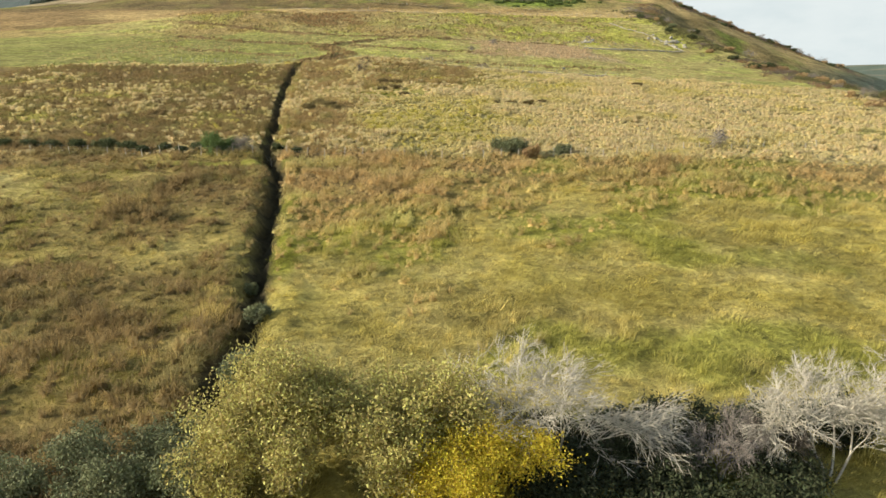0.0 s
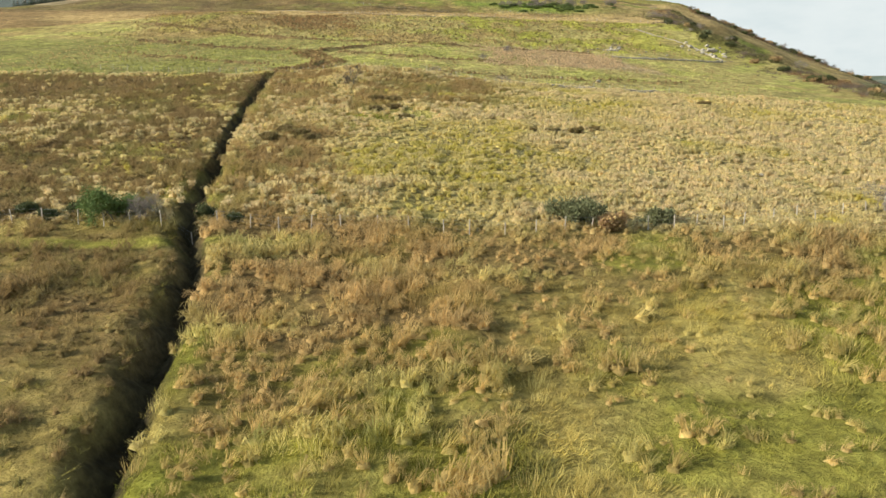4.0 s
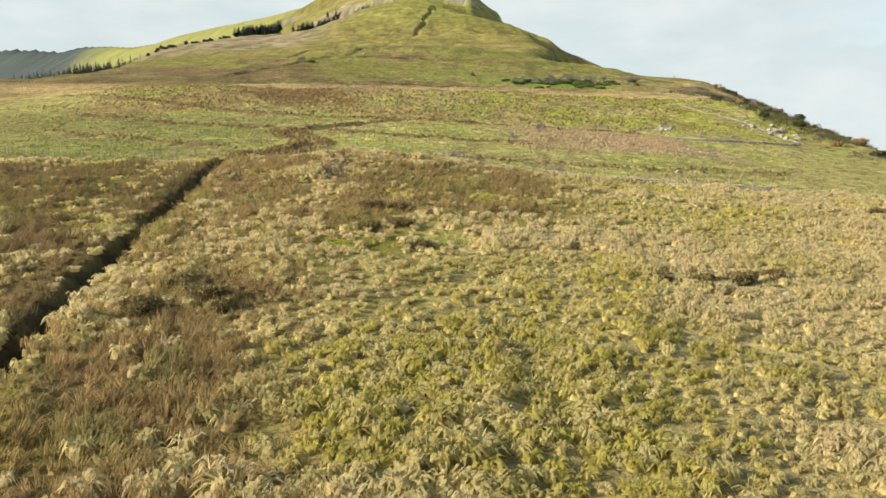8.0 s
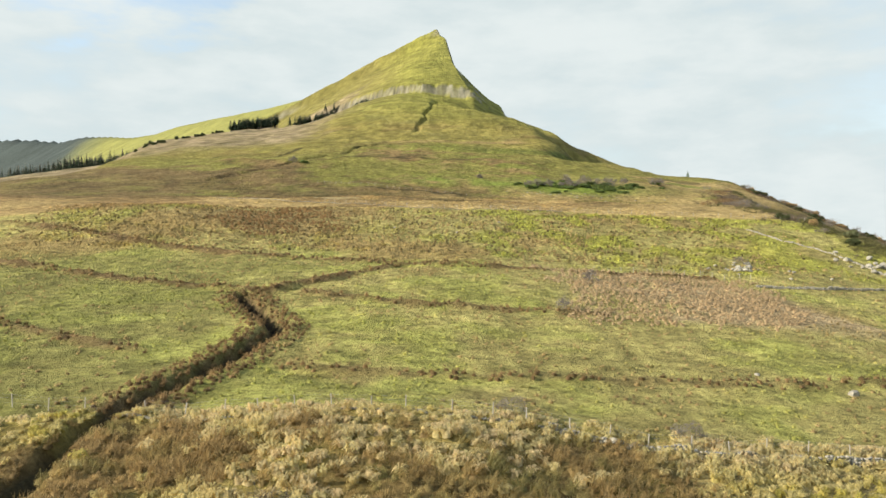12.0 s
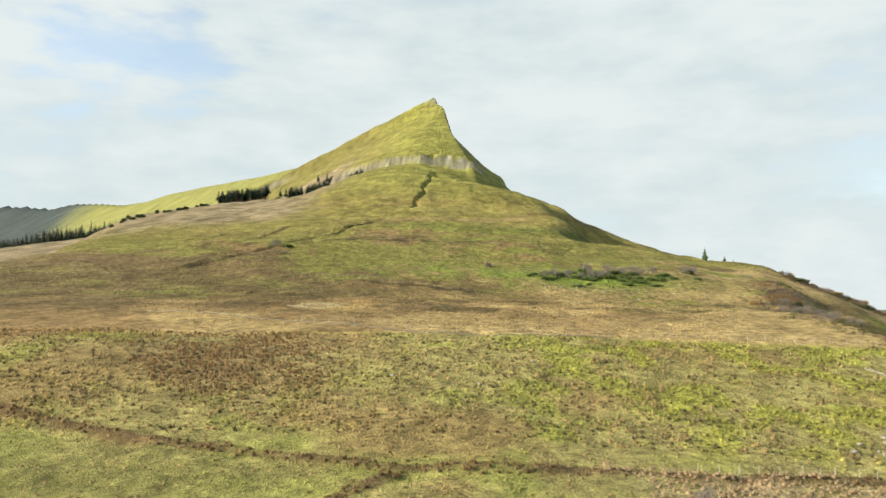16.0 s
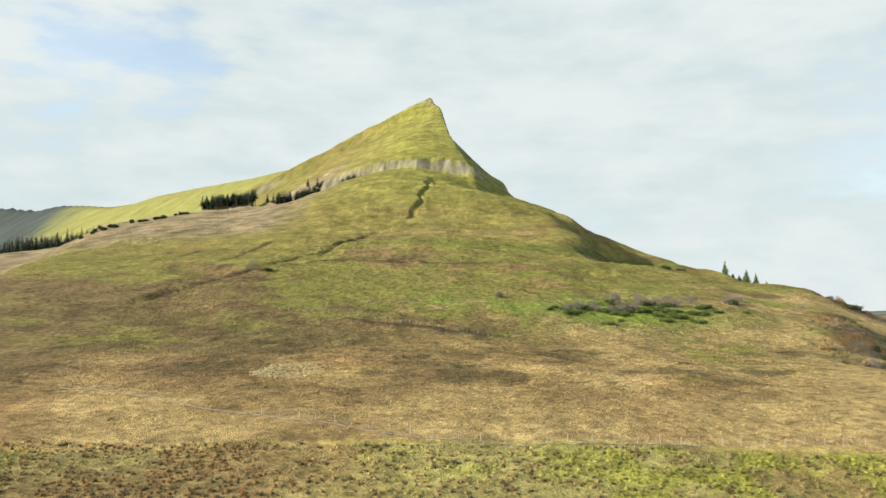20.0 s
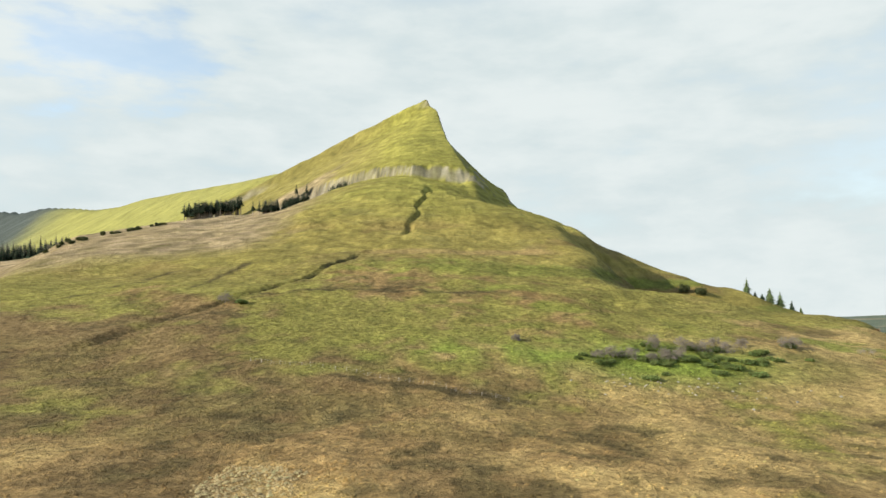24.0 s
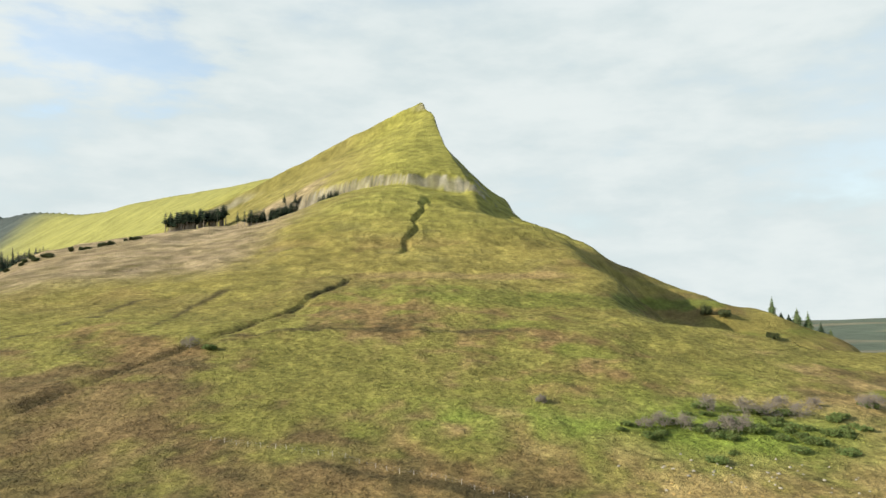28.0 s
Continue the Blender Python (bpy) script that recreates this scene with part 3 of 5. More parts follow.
    c = mixed(c, (0.17, 0.165, 0.11), smooth(70, 50, z) * smooth(900, 1500, np.hypot(x, y)) * smooth(0.05, 0.3, fields))
    fleck = 1 + 0.20 * n2 + 0.14 * vnoise(x, y, 2.2, 88) + 0.22 * fnoise(x, y, 5, 2, 89) * smooth(205, 215, y)
    return np.clip(c * fleck[..., None], 0.01, 0.7)


# ---- the ground: one sheet to the horizon ----
def steps(lo, hi, fine, grow, far_lo, far_hi):
    a = list(np.arange(lo, hi + 0.01, fine))
    up, down = [a[-1]], [a[0]]
    while up[-1] < far_hi:
        up.append(up[-1] + fine + (up[-1] - hi) * grow)
    while down[-1] > far_lo:
        down.append(down[-1] - fine - (lo - down[-1]) * grow)
    return np.array(down[:0:-1] + a + up[1:])


def sheet(name, xs, ys):
    gx, gy = np.meshgrid(xs, ys)
    gz = height(gx, gy)
    n, k = len(xs), len(ys)
    # shade among the long grass of the lower fields, put into the ground colour
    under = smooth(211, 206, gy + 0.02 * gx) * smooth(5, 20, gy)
    me = bpy.data.meshes.new(name)
    me.vertices.add(n * k)
    me.vertices.foreach_set("co", np.stack([gx, gy, gz], -1).ravel())
    i = (np.arange(k - 1)[:, None] * n + np.arange(n - 1)[None]).ravel()
    quads = np.stack([i, i + 1, i + n + 1, i + n], -1).ravel()
    me.loops.add(len(quads))
    me.loops.foreach_set("vertex_index", quads)
    me.polygons.add(len(quads) // 4)
    me.polygons.foreach_set("loop_start", np.arange(0, len(quads), 4))
    me.polygons.foreach_set("use_smooth", np.ones(len(quads) // 4, bool))
    me.update(calc_edges=True)
    col = me.attributes.new("tint", "FLOAT_COLOR", "POINT")
    # darkest round the golden tussocks, for the shaded gaps between them
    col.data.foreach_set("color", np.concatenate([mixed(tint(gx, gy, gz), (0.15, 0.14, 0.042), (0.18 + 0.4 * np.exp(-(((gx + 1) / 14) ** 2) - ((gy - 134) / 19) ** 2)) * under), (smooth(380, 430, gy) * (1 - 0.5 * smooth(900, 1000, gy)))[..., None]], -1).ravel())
    even = me.attributes.new("calm", "FLOAT", "POINT")
    even.data.foreach_set("value", smooth(640, 960, gy + 0.5 * (gz - 100)).ravel())
    me.materials.append(GROUND)
    return new(name, me)


XS = steps(-62, 62, 1.05, 0.036, -4600, 4600)
YS = np.concatenate([steps(10, 400, 1.0, 0.04, -600, 401)[:-1], np.arange(401, 700, 2.1), np.arange(700, 1340, 2.8), np.arange(1340, 2000, 8), np.geomspace(2000, 4700, 110)])
ground = sheet("ground", XS, YS)
tagged(ground, "rough hill pasture and moor of straw-coloured grass, rush and moss", "ground", kind="structure")


# ---- builders ----
def raw_mesh(name, verts, tris, mat, colours=None, even=False):
    """A mesh from arrays of places and triangles."""
    verts, tris = np.asarray(verts, float).reshape(-1, 3), np.asarray(tris, int).reshape(-1, 3)
    me = bpy.data.meshes.new(name)
    me.vertices.add(len(verts))
    me.vertices.foreach_set("co", verts.ravel())
    me.loops.add(tris.size)
    me.loops.foreach_set("vertex_index", tris.ravel())
    me.polygons.add(len(tris))
    me.polygons.foreach_set("loop_start", np.arange(0, tris.size, 3))
    if even:
        me.polygons.foreach_set("use_smooth", np.ones(len(tris), bool))
    me.update(calc_edges=True)
    if colours is not None:
        a = me.attributes.new("tint", "FLOAT_COLOR", "POINT")
        a.data.foreach_set("color", np.concatenate([colours, np.ones((len(verts), 1))], -1).ravel())
    me.materials.append(mat)
    return me


def part(name, me, parent, label="", at=None):
    ob = new(name, me)
    ob.parent = parent
    if at is not None:
        ob.matrix_basis = at
    return tagged(ob, label) if label else ob


def thing(name, x, y, label, category, group="", turn=0.0, kind="", lift=0.0):
    ob = new(name)
    ob.empty_display_size = 0.3
    ob.matrix_basis = pose(x, y, float(height(x, y)) + lift, 0, 0, turn)
    return tagged(ob, label, category, group, kind)


# ---- grass: tussocks, rushes and moor tufts ----
def tuft_shape(rng, blades, tall, wide):
    """One tuft of unit size, of thin stems that stand and splay."""
    v, f = [], []
    for k in range(blades):
        a = rng.uniform(0, 2 * math.pi)
        c, s = math.cos(a), math.sin(a)
        w, b = rng.uniform(0.022, 0.042), len(v)
        r0, out = rng.uniform(0.05, 0.8), rng.uniform(0.1, 0.8) * wide
        h, u = tall * rng.uniform(0.55, 1.1), a + rng.uniform(-1.2, 1.2)
        v += [(r0 * c - w * math.sin(u), r0 * s + w * math.cos(u), -0.06), (r0 * c + w * math.sin(u), r0 * s - w * math.cos(u), -0.06), (r0 * c + out * math.cos(u) + 0.22, r0 * s + out * math.sin(u), h)]
        f.append((b, b + 1, b + 2))
    return np.array(v), np.array(f)


def mop_shape(rng, sides, strands, wisps, lean=0.14, heart=0.62, wide=0.04):
    """One tussock of unit size: a small matted heart under strands that hang over it and wisps that stand out of it."""
    v, f = [(lean, rng.uniform(-0.1, 0.1), heart)], []
    for r, h in ((0.55, 0.72 * heart), (0.72, -0.2)):
        for k in range(sides):
            a, q = 2 * math.pi * (k + rng.uniform(-0.3, 0.3)) / sides, r * rng.uniform(0.75, 1.2)
            v.append((q * math.cos(a) + lean * max(h, 0), q * math.sin(a), h * rng.uniform(0.8, 1.15)))
    for k in range(sides):
        n = (k + 1) % sides
        f += [(0, 1 + k, 1 + n), (1 + k, 1 + sides + k, 1 + n), (1 + n, 1 + sides + k, 1 + sides + n)]
    for k in range(strands):
        a = rng.uniform(0, 2 * math.pi)
        u, w, b, q = a + rng.uniform(-0.7, 0.7), rng.uniform(0.6, 1.5) * wide, len(v), rng.uniform(0.0, 0.4)
        out, h = rng.uniform(0.45, 0.85), rng.uniform(0.6, 1.05)
        c, t, cu, tu = math.cos(a), math.sin(a), math.cos(u), math.sin(u)
        v += [(q * c, q * t, 0.45), (q * c + 0.7 * out * cu - w * tu + lean, q * t + 0.7 * out * tu + w * cu, h), (q * c + 0.7 * out * cu + w * tu + lean, q * t + 0.7 * out * tu - w * cu, h), (q * c + 1.35 * out * cu + 1.5 * lean, q * t + 1.35 * out * tu, h - rng.uniform(0.25, 0.75))]
        f += [(b, b + 1, b + 2), (b + 2, b + 1, b + 3)]
    for k in range(wisps):
        a, b, w = rng.uniform(0, 2 * math.pi), len(v), rng.uniform(0.6, 1.3) * wide
        q, o = rng.uniform(0.05, 0.6), rng.uniform(0.1, 0.7)
        c, t = math.cos(a), math.sin(a)
        v += [(q * c - w * t, q * t + w * c, 0.2), (q * c + w * t, q * t - w * c, 0.2), ((q + o) * c + 2 * lean, (q + o) * t, rng.uniform(0.8, 1.4) - 0.5 * o)]
        f.append((b, b + 1, b + 2))
    return np.array(v), np.array(f)


def tufts(name, rng, xy, size, tall, colours, shapes):
    """Many tufts in one mesh; each takes one of a few shapes, with its own turn, size and colour."""
    verts, tris, cols, base = [], [], [], 0
    which = rng.integers(0, len(shapes), len(xy))
    z = height(xy[:, 0], xy[:, 1])
    for k, (v, f) in enumerate(shapes):
        pick = np.nonzero(which == k)[0]
        if not len(pick):
            continue
        a = rng.uniform(-0.9, 0.9, len(pick)) + math.pi * 2 * (rng.random(len(pick)) < 0.4) * rng.random(len(pick))
        c, s = np.cos(a)[:, None], np.sin(a)[:, None]
        sx, sz = size[pick][:, None], tall[pick][:, None]
        q = np.stack([(v[:, 0] * c - v[:, 1] * s) * sx + xy[pick, 0][:, None], (v[:, 0] * s + v[:, 1] * c) * sx + xy[pick, 1][:, None], v[:, 2] * sz + z[pick][:, None]], -1)
        verts.append(q.reshape(-1, 3))
        tris.append((f[None] + base + (np.arange(len(pick)) * len(v))[:, None, None]).reshape(-1, 3))
        cols.append(np.repeat(colours[pick], len(v), axis=0))
        base += len(pick) * len(v)
    return new(name, raw_mesh(name, np.concatenate(verts), np.concatenate(tris), TUFT, np.concatenate(cols)))


def scatter(rng, x0, x1, y0, y1, gap):
    gx, gy = np.meshgrid(np.arange(x0, x1, gap), np.arange(y0, y1, gap))
    gx = gx + 0.5 * gap * (np.arange(gx.shape[0]) % 2)[:, None]
    return np.stack([gx.ravel(), gy.ravel()], -1) + rng.uniform(-0.42, 0.42, (gx.size, 2)) * gap


def toned(c, most=0.84):
    """Colours kept within what dry grass can be, with their hue."""
    return np.clip(c / np.maximum(c.max(-1, keepdims=True) / most, 1.0), 0.01, 1)


def field_grass():
    rng, r2 = np.random.default_rng(5), random.Random(5)
    xy = np.concatenate([scatter(rng, -60, 56, 22, 108, 0.98), scatter(rng, -60, 56, 108, 211, 0.85), scatter(rng, -50, 52, 24, 107, 1.15), scatter(rng, -110, -60, 80, 214, 1.25), scatter(rng, 56, 112, 80, 214, 1.25)])
    x, y = xy.T
    d, s, side = to_line(x, y, DITCH)
    keep = (d > 1.05) & (np.abs(x + 5) < 24 + 0.62 * np.maximum(y - 10, 0) + 5 * fnoise(x, y, 20, 2, 92)) & (rng.random(len(x)) < 1.08 + 0.6 * fnoise(x, y, 2.4, 2, 97)) & ~((np.abs(y - 103.6) < 1.1) & (x < -16) & (x > -40))
    xy, x, y, d, side = xy[keep], x[keep], y[keep], d[keep], side[keep]
    rush, straw, lush = cover(x, y)
    is_rush = rng.random(len(x)) < rush * (0.95 - 0.22 * (y < 108))
    is_mound = ~is_rush & (rng.random(len(x)) < np.clip(0.96 * (y > 108) - 0.75 * lush, 0, 1) + 0.5 * (y <= 108) * smooth(-0.3, 0.3, fnoise(x, y, 5, 2, 103) + 0.4 * straw - 0.2))
    is_low = ~is_rush & ~is_mound
    base = tint(x, y, height(x, y))
    g, g2 = rng.uniform(-1, 1, len(x))[:, None], rng.uniform(-1, 1, len(x))[:, None]
    # golden moss-grown tussocks stand apart in the middle of the field, pale ones crowd round them
    gold = np.clip(1.1 * np.exp(-(((x + 1) / 13) ** 2) - ((y - 134) / 18) ** 2) + 1.3 * fnoise(x, y, 9, 3, 91) + 0.3 * fnoise(x, y, 30, 2, 104), 0, 1)
    up = smooth(105, 112, y)[:, None]
    gk = np.clip(gold[:, None] * (0.9 + 0.8 * g2), 0, 1)
    pale_c = np.array((0.555, 0.465, 0.24)) * (1 + 0.11 * g) + np.array((0.02, 0.0, 0.02)) * g2
    straw_c = pale_c * (1 - gk) + np.array((0.43, 0.375, 0.095)) * (1 + 0.16 * g) * gk
    straw_c = straw_c * 1.42 * up + (pale_c * 0.10 + base * 1.18) * (0.98 + 0.2 * g2) * (1 - up)
    p3 = fnoise(x, y, 3.2, 2, 101)[:, None]
    rush_c = (np.array((0.37, 0.265, 0.115)) * (0.95 + 0.3 * g) + base * 0.3) * (1 + 0.3 * p3) + np.array((-0.07, 0.01, -0.01)) * np.clip(1.8 * p3, 0, 1) + np.array((0.12, 0.09, 0.045)) * np.clip(-1.8 * p3, 0, 1)
    left = smooth(-1.5, 1.5, d * side)[:, None]
    rush_c = rush_c * (1.30 - 0.62 * left * (1 - up) - 0.32 * left * up - 0.37 * up)
    low_c = (base * (1 - 0.45 * left * (1 - up)) + np.array((0.06, 0.075, 0.012)) * left * (1 - up)) * (1.12 + 0.3 * g) * (1 + 0.3 * p3)
    mounds = [mop_shape(r2, 5, 24, 12, r2.uniform(0.05, 0.3), r2.uniform(0.42, 0.55), 0.115) for _ in range(16)]
    rushes = [mop_shape(r2, 4, 9, 28, r2.uniform(0.1, 0.35), r2.uniform(0.2, 0.3), 0.045) for _ in range(12)] + [tuft_shape(r2, 30, 1.05, 1.0) for _ in range(5)]
    lows = [tuft_shape(r2, 23, 0.9, 1.1) for _ in range(6)]
    longs = [tuft_shape(r2, 36, 1.0, 0.8) for _ in range(8)]
    loose = 1 - 0.22 * gold * (y > 108)
    for name, label, pick, size, tall, col, shapes in (
        ("grass_tussocks", "pale straw-coloured grass tussocks on the rough hill field", is_mound & (y > 108), (0.48, 0.68), (0.40, 0.62), straw_c, mounds),
        ("long_grass", "pale dry long grass in loose clumps on the lower field", is_mound & (y <= 108), (0.42, 0.72), (0.34, 0.60), straw_c, longs),
        ("rush_clumps", "brown rush clumps along the ditch and below the wall", is_rush, (0.44, 0.74), (0.48, 0.90), rush_c, rushes),
        ("short_grass", "short olive green grass between the tussocks", is_low, (0.5, 0.85), (0.20, 0.42), low_c, lows),
    ):
        k = int(pick.sum())
        lumpy = np.where(y > 108, 0.5, 0.9)
        big = np.clip(1.02 + lumpy * fnoise(x, y, 3.4, 2, 93) + 0.3 * fnoise(x, y, 18, 2, 94), 0.5, 1.8)[pick] * loose[pick]
        ob = tufts(name, rng, xy[pick], big * rng.uniform(*size, k), big * rng.uniform(*tall, k), toned(col[pick]), shapes)
        tagged(ob, label, "grass", kind="stuff")


def bank_grass():
    """Dead rush and heather on the banks, the bracken patch and the ditch above the wall."""
    rng, r2 = np.random.default_rng(6), random.Random(6)
    xy = scatter(rng, -135, 100, 212, 372, 1.08)
    x, y = xy.T
    near = np.full(len(x), 1e9)
    for line, tall in BANKS:
        near = np.minimum(near, to_line(x, y, line)[0])
    d = to_line(x, y, DITCH)[0]
    n2, n1 = fnoise(x, y, 8, 3, 82), fnoise(x, y, 30, 4, 81)
    e = 9 * n2 + 5 * n1
    pink = (x > 14 + e) & (x < 54 + 0.35 * (y - 285) + e) & (y + 0.1 * x > 267 + e) & (y < 303 - 0.5 * e)
    brown = np.exp(-(((x + 52) / 24) ** 2) - ((y - 352) / 24) ** 2) * (0.9 + n2) > 0.45
    chance = np.where(near < 1.3, 0.25 + 0.5 * n2, 0) + np.where((d < 4.5) & (d > 1.0), 0.7, 0) + np.where(pink, 0.6, 0) + np.where(brown, 0.35, 0) + 0.22 + 0.10 * (n1 + n2 > 0.25) + 0.40 * (y > 312) * (n2 > -0.15)
    chance = chance * smooth(-135, -95, x + 25 * n1) * smooth(105, 65, x + 25 * n1)
    keep = rng.random(len(x)) < chance
    xy, x, y, pink, brown, n2, edge = xy[keep], x[keep], y[keep], pink[keep], brown[keep], n2[keep], ((near < 1.5) | (d < 4.5))[keep]
    g = rng.uniform(-1, 1, len(x))[:, None]
    col = np.where(pink[:, None], np.array((0.46, 0.345, 0.20)) * (1.0 + 0.2 * g), np.where(brown[:, None], np.array((0.27, 0.17, 0.075)) * (1 + 0.25 * g), np.where((edge & (n2 > -0.3))[:, None], np.array((0.23, 0.155, 0.07)) * (1 + 0.4 * g), np.where(n2[:, None] > 0.05, tint(x, y, height(x, y)) * (0.95 + 0.35 * g), np.array((0.36, 0.27, 0.12)) * (1 + 0.35 * g)))))
    shapes = [mop_shape(r2, 4, 5, 10, r2.uniform(0.05, 0.3), 0.45, 0.07) for _ in range(8)]
    tall = rng.uniform(0.35, 0.85, len(x)) * np.where(edge | pink | brown | (y > 312), 1.0, 0.62)
    col = np.where(((y > 312) & (rng.random(len(x)) < 0.22))[:, None], np.array((0.20, 0.16, 0.07)) * (1 + 0.3 * g), col * 1.3)
    ob = tufts("bank_tufts", rng, xy, rng.uniform(0.28, 0.62, len(x)) * np.where(edge | pink, 1.1, 0.85 + 0.35 * (y > 312)), 0.85 * tall, toned(col), shapes)
    tagged(ob, "brown dead rush and bracken tufts on the old field banks", "grass", kind="stuff")


def moor_grass():
    rng, r2 = np.random.default_rng(7), random.Random(7)
    xy = np.concatenate([scatter(rng, -130, 125, 378, 640, 1.9), scatter(rng, -68, -30, 420, 444, 1.1)])
    x, y = xy.T
    n2, n3 = fnoise(x, y, 12, 3, 95), fnoise(x, y, 40, 2, 96)
    pale = np.exp(-(((x + 49) / 12) ** 2) - ((y - 432) / 10) ** 2) + 0.5 * n2
    keep = (rng.random(len(x)) < (0.42 + 0.6 * n2) * smooth(640, 520, y + 30 * n3) * smooth(130, 70, np.abs(x + 5) - 0.2 * (y - 400) + 30 * n3) + 0.6 * (pale > 0.45)) & (np.abs(x + 10) < 45 + 0.45 * (y - 330)) & (y > 376 + 0.0016 * np.minimum(x + 8, 0) ** 2 + 2)
    xy, x, y, pale = xy[keep], x[keep], y[keep], pale[keep]
    g = rng.uniform(-1, 1, len(x))[:, None]
    col = np.where((pale > 0.45)[:, None], np.array((0.66, 0.55, 0.32)) * (1 + 0.25 * g), tint(x, y, height(x, y)) * (1.3 + 0.35 * g))
    shapes = [mop_shape(r2, 4, 3, 8, r2.uniform(0.05, 0.3), 0.4, 0.09) for _ in range(8)]
    ob = tufts("moor_tufts", rng, xy, rng.uniform(0.35, 0.8, len(x)), rng.uniform(0.2, 0.45, len(x)), np.clip(col, 0.01, 0.7), shapes)
    tagged(ob, "brown heather and moor grass tufts on the open hill", "grass", kind="stuff")


def edge_scrub():
    """Low heather, bracken and thorn along the brink of the hill."""
    rng, r2 = np.random.default_rng(8), random.Random(8)
    y = rng.uniform(120, 560, 3900)
    x = curve(y, EDGE, 30) + rng.normal(7, 7, len(y)) - 4 * smooth(420, 330, y)
    x2, y2 = rng.uniform(180, 330, 2600), 624 - np.abs(rng.normal(0, 14, 2600))
    x, y = np.concatenate([x, x2]), np.concatenate([y, y2])
    keep = fnoise(x, y, 14, 2, 98) > -0.25
    xy = np.stack([x, y], -1)[keep]
    g = rng.uniform(-1, 1, (len(xy), 1))
    pick = fnoise(xy[:, 0], xy[:, 1], 18, 2, 99)[:, None]
    col = np.where(pick > 0.12, np.array((0.15, 0.14, 0.06)), np.where(pick > -0.2, np.array((0.19, 0.15, 0.11)), np.array((0.25, 0.16, 0.085)))) * (1 + 0.3 * g)
    shapes = [tuft_shape(r2, 26, 1.0, 0.9) for _ in range(6)]
    ob = tufts("heather_scrub", rng, xy, rng.uniform(0.7, 1.7, len(xy)), rng.uniform(0.6, 1.6, len(xy)), col, shapes)
    tagged(ob, "brown and grey heather scrub along the brink of the hill", "scrub", kind="stuff")


# ---- woody plants ----
def grown(rng, length, radius, levels, spread, lean=(0, 0, 0), split=3, droop=0.0, start=(0, 0, 0), way=(0, 0, 1), wiggle=0.22, least=0.0):
    """Limbs as (from, to, thick, thin, level), each level finer than the last."""
    out = []

    def go(p, d, ln, r, level):
        n = 3
        for k in range(n):
            d = (d + Vector((rng.gauss(0, wiggle), rng.gauss(0, wiggle), rng.gauss(0, wiggle) - droop * level)) + Vector(lean) * (0.10 + 0.06 * level)).normalized()
            q = p + d * (ln / n)
            r1 = max(r * 0.82, least)
            out.append((p.copy(), q.copy(), r, r1, level))
            p, r = q, r1
            if level < levels and (k > 0 or level > 0):
                for _ in range(split if k == n - 1 else max(1, split - 2)):
                    side = Vector((rng.gauss(0, 1), rng.gauss(0, 1), rng.gauss(0, 0.55))).normalized()
                    go(p, (d + side * spread).normalized(), ln * rng.uniform(0.55, 0.8), max(r * 0.66, least), level + 1)

    go(Vector(start), Vector(way), length, radius, 0)
    return out


def tubes(name, limbs, mat, sides=4):
    v, f = [], []
    for p, q, r0, r1, level in limbs:
        d = (q - p).normalized()
        a = d.orthogonal().normalized()
        b = d.cross(a)
        n = sides if level < 2 else 3
        i = len(v)
        for c, r in ((p, r0), (q, r1)):
            for k in range(n):
                t = 2 * math.pi * k / n
                v.append(c + (a * math.cos(t) + b * math.sin(t)) * r)
        for k in range(n):
            k2 = (k + 1) % n
            f += [(i + k, i + k2, i + n + k2), (i + k, i + n + k2, i + n + k)]
    return raw_mesh(name, [tuple(c) for c in v], f, mat, even=True)


def leaves(name, rng, places, size, mat, per=3, spread=0.25, narrow=0.5, ways=None):
    """Small pointed leaves about the given places, each two triangles with a fold."""
    pl = np.repeat(np.asarray([tuple(p) for p in places]), per, axis=0)
    n = len(pl)
    c = pl + rng.normal(0, spread, (n, 3))
    d = rng.normal(0, 1, (n, 3)) + (0, 0, 0.3)
    if ways is not None:
        d = 0.45 * d + 1.6 * np.repeat(np.asarray([tuple(w) for w in ways]), per, axis=0)
    d /= np.linalg.norm(d, axis=1)[:, None]
    e = np.cross(d, rng.normal(0, 1, (n, 3)))
    e /= np.linalg.norm(e, axis=1)[:, None]
    s = size * rng.uniform(0.6, 1.3, (n, 1))
    up = np.cross(d, e) * s * 0.3 * narrow
    v = np.stack([c - d * s, c + e * s * narrow + up, c + d * s, c - e * s * narrow + up], 1)
    i = 4 * np.arange(n)[:, None]
    f = np.concatenate([i + [[0, 1, 2]], i + [[0, 2, 3]]], 1)
    return raw_mesh(name, v, f, mat)


def tree_parts(tree, limbs, bark, split_limbs=True, crown="crown"):
    """Trunk, each main limb, and the twigs as parts of a tree."""
    low = [b for b in limbs if b[4] == 0]
    for k in range(0, len(low), 3):
        part("trunk", tubes("trunk", low[k : k + 3], bark, 6), tree)
    mid = [b for b in limbs if b[4] == 1]
    if split_limbs:
        for k in range(0, len(mid), 3):
            part("limb", tubes("limb", mid[k : k + 3], bark, 5), tree)
    else:
        part("limbs", tubes("limbs", mid, bark, 4), tree)
    fine = [b for b in limbs if b[4] > 1]
    if fine:
        tagged(part(crown, tubes(crown, fine, bark, 3), tree, "tangle of fine leafless branches"), kind="stuff")


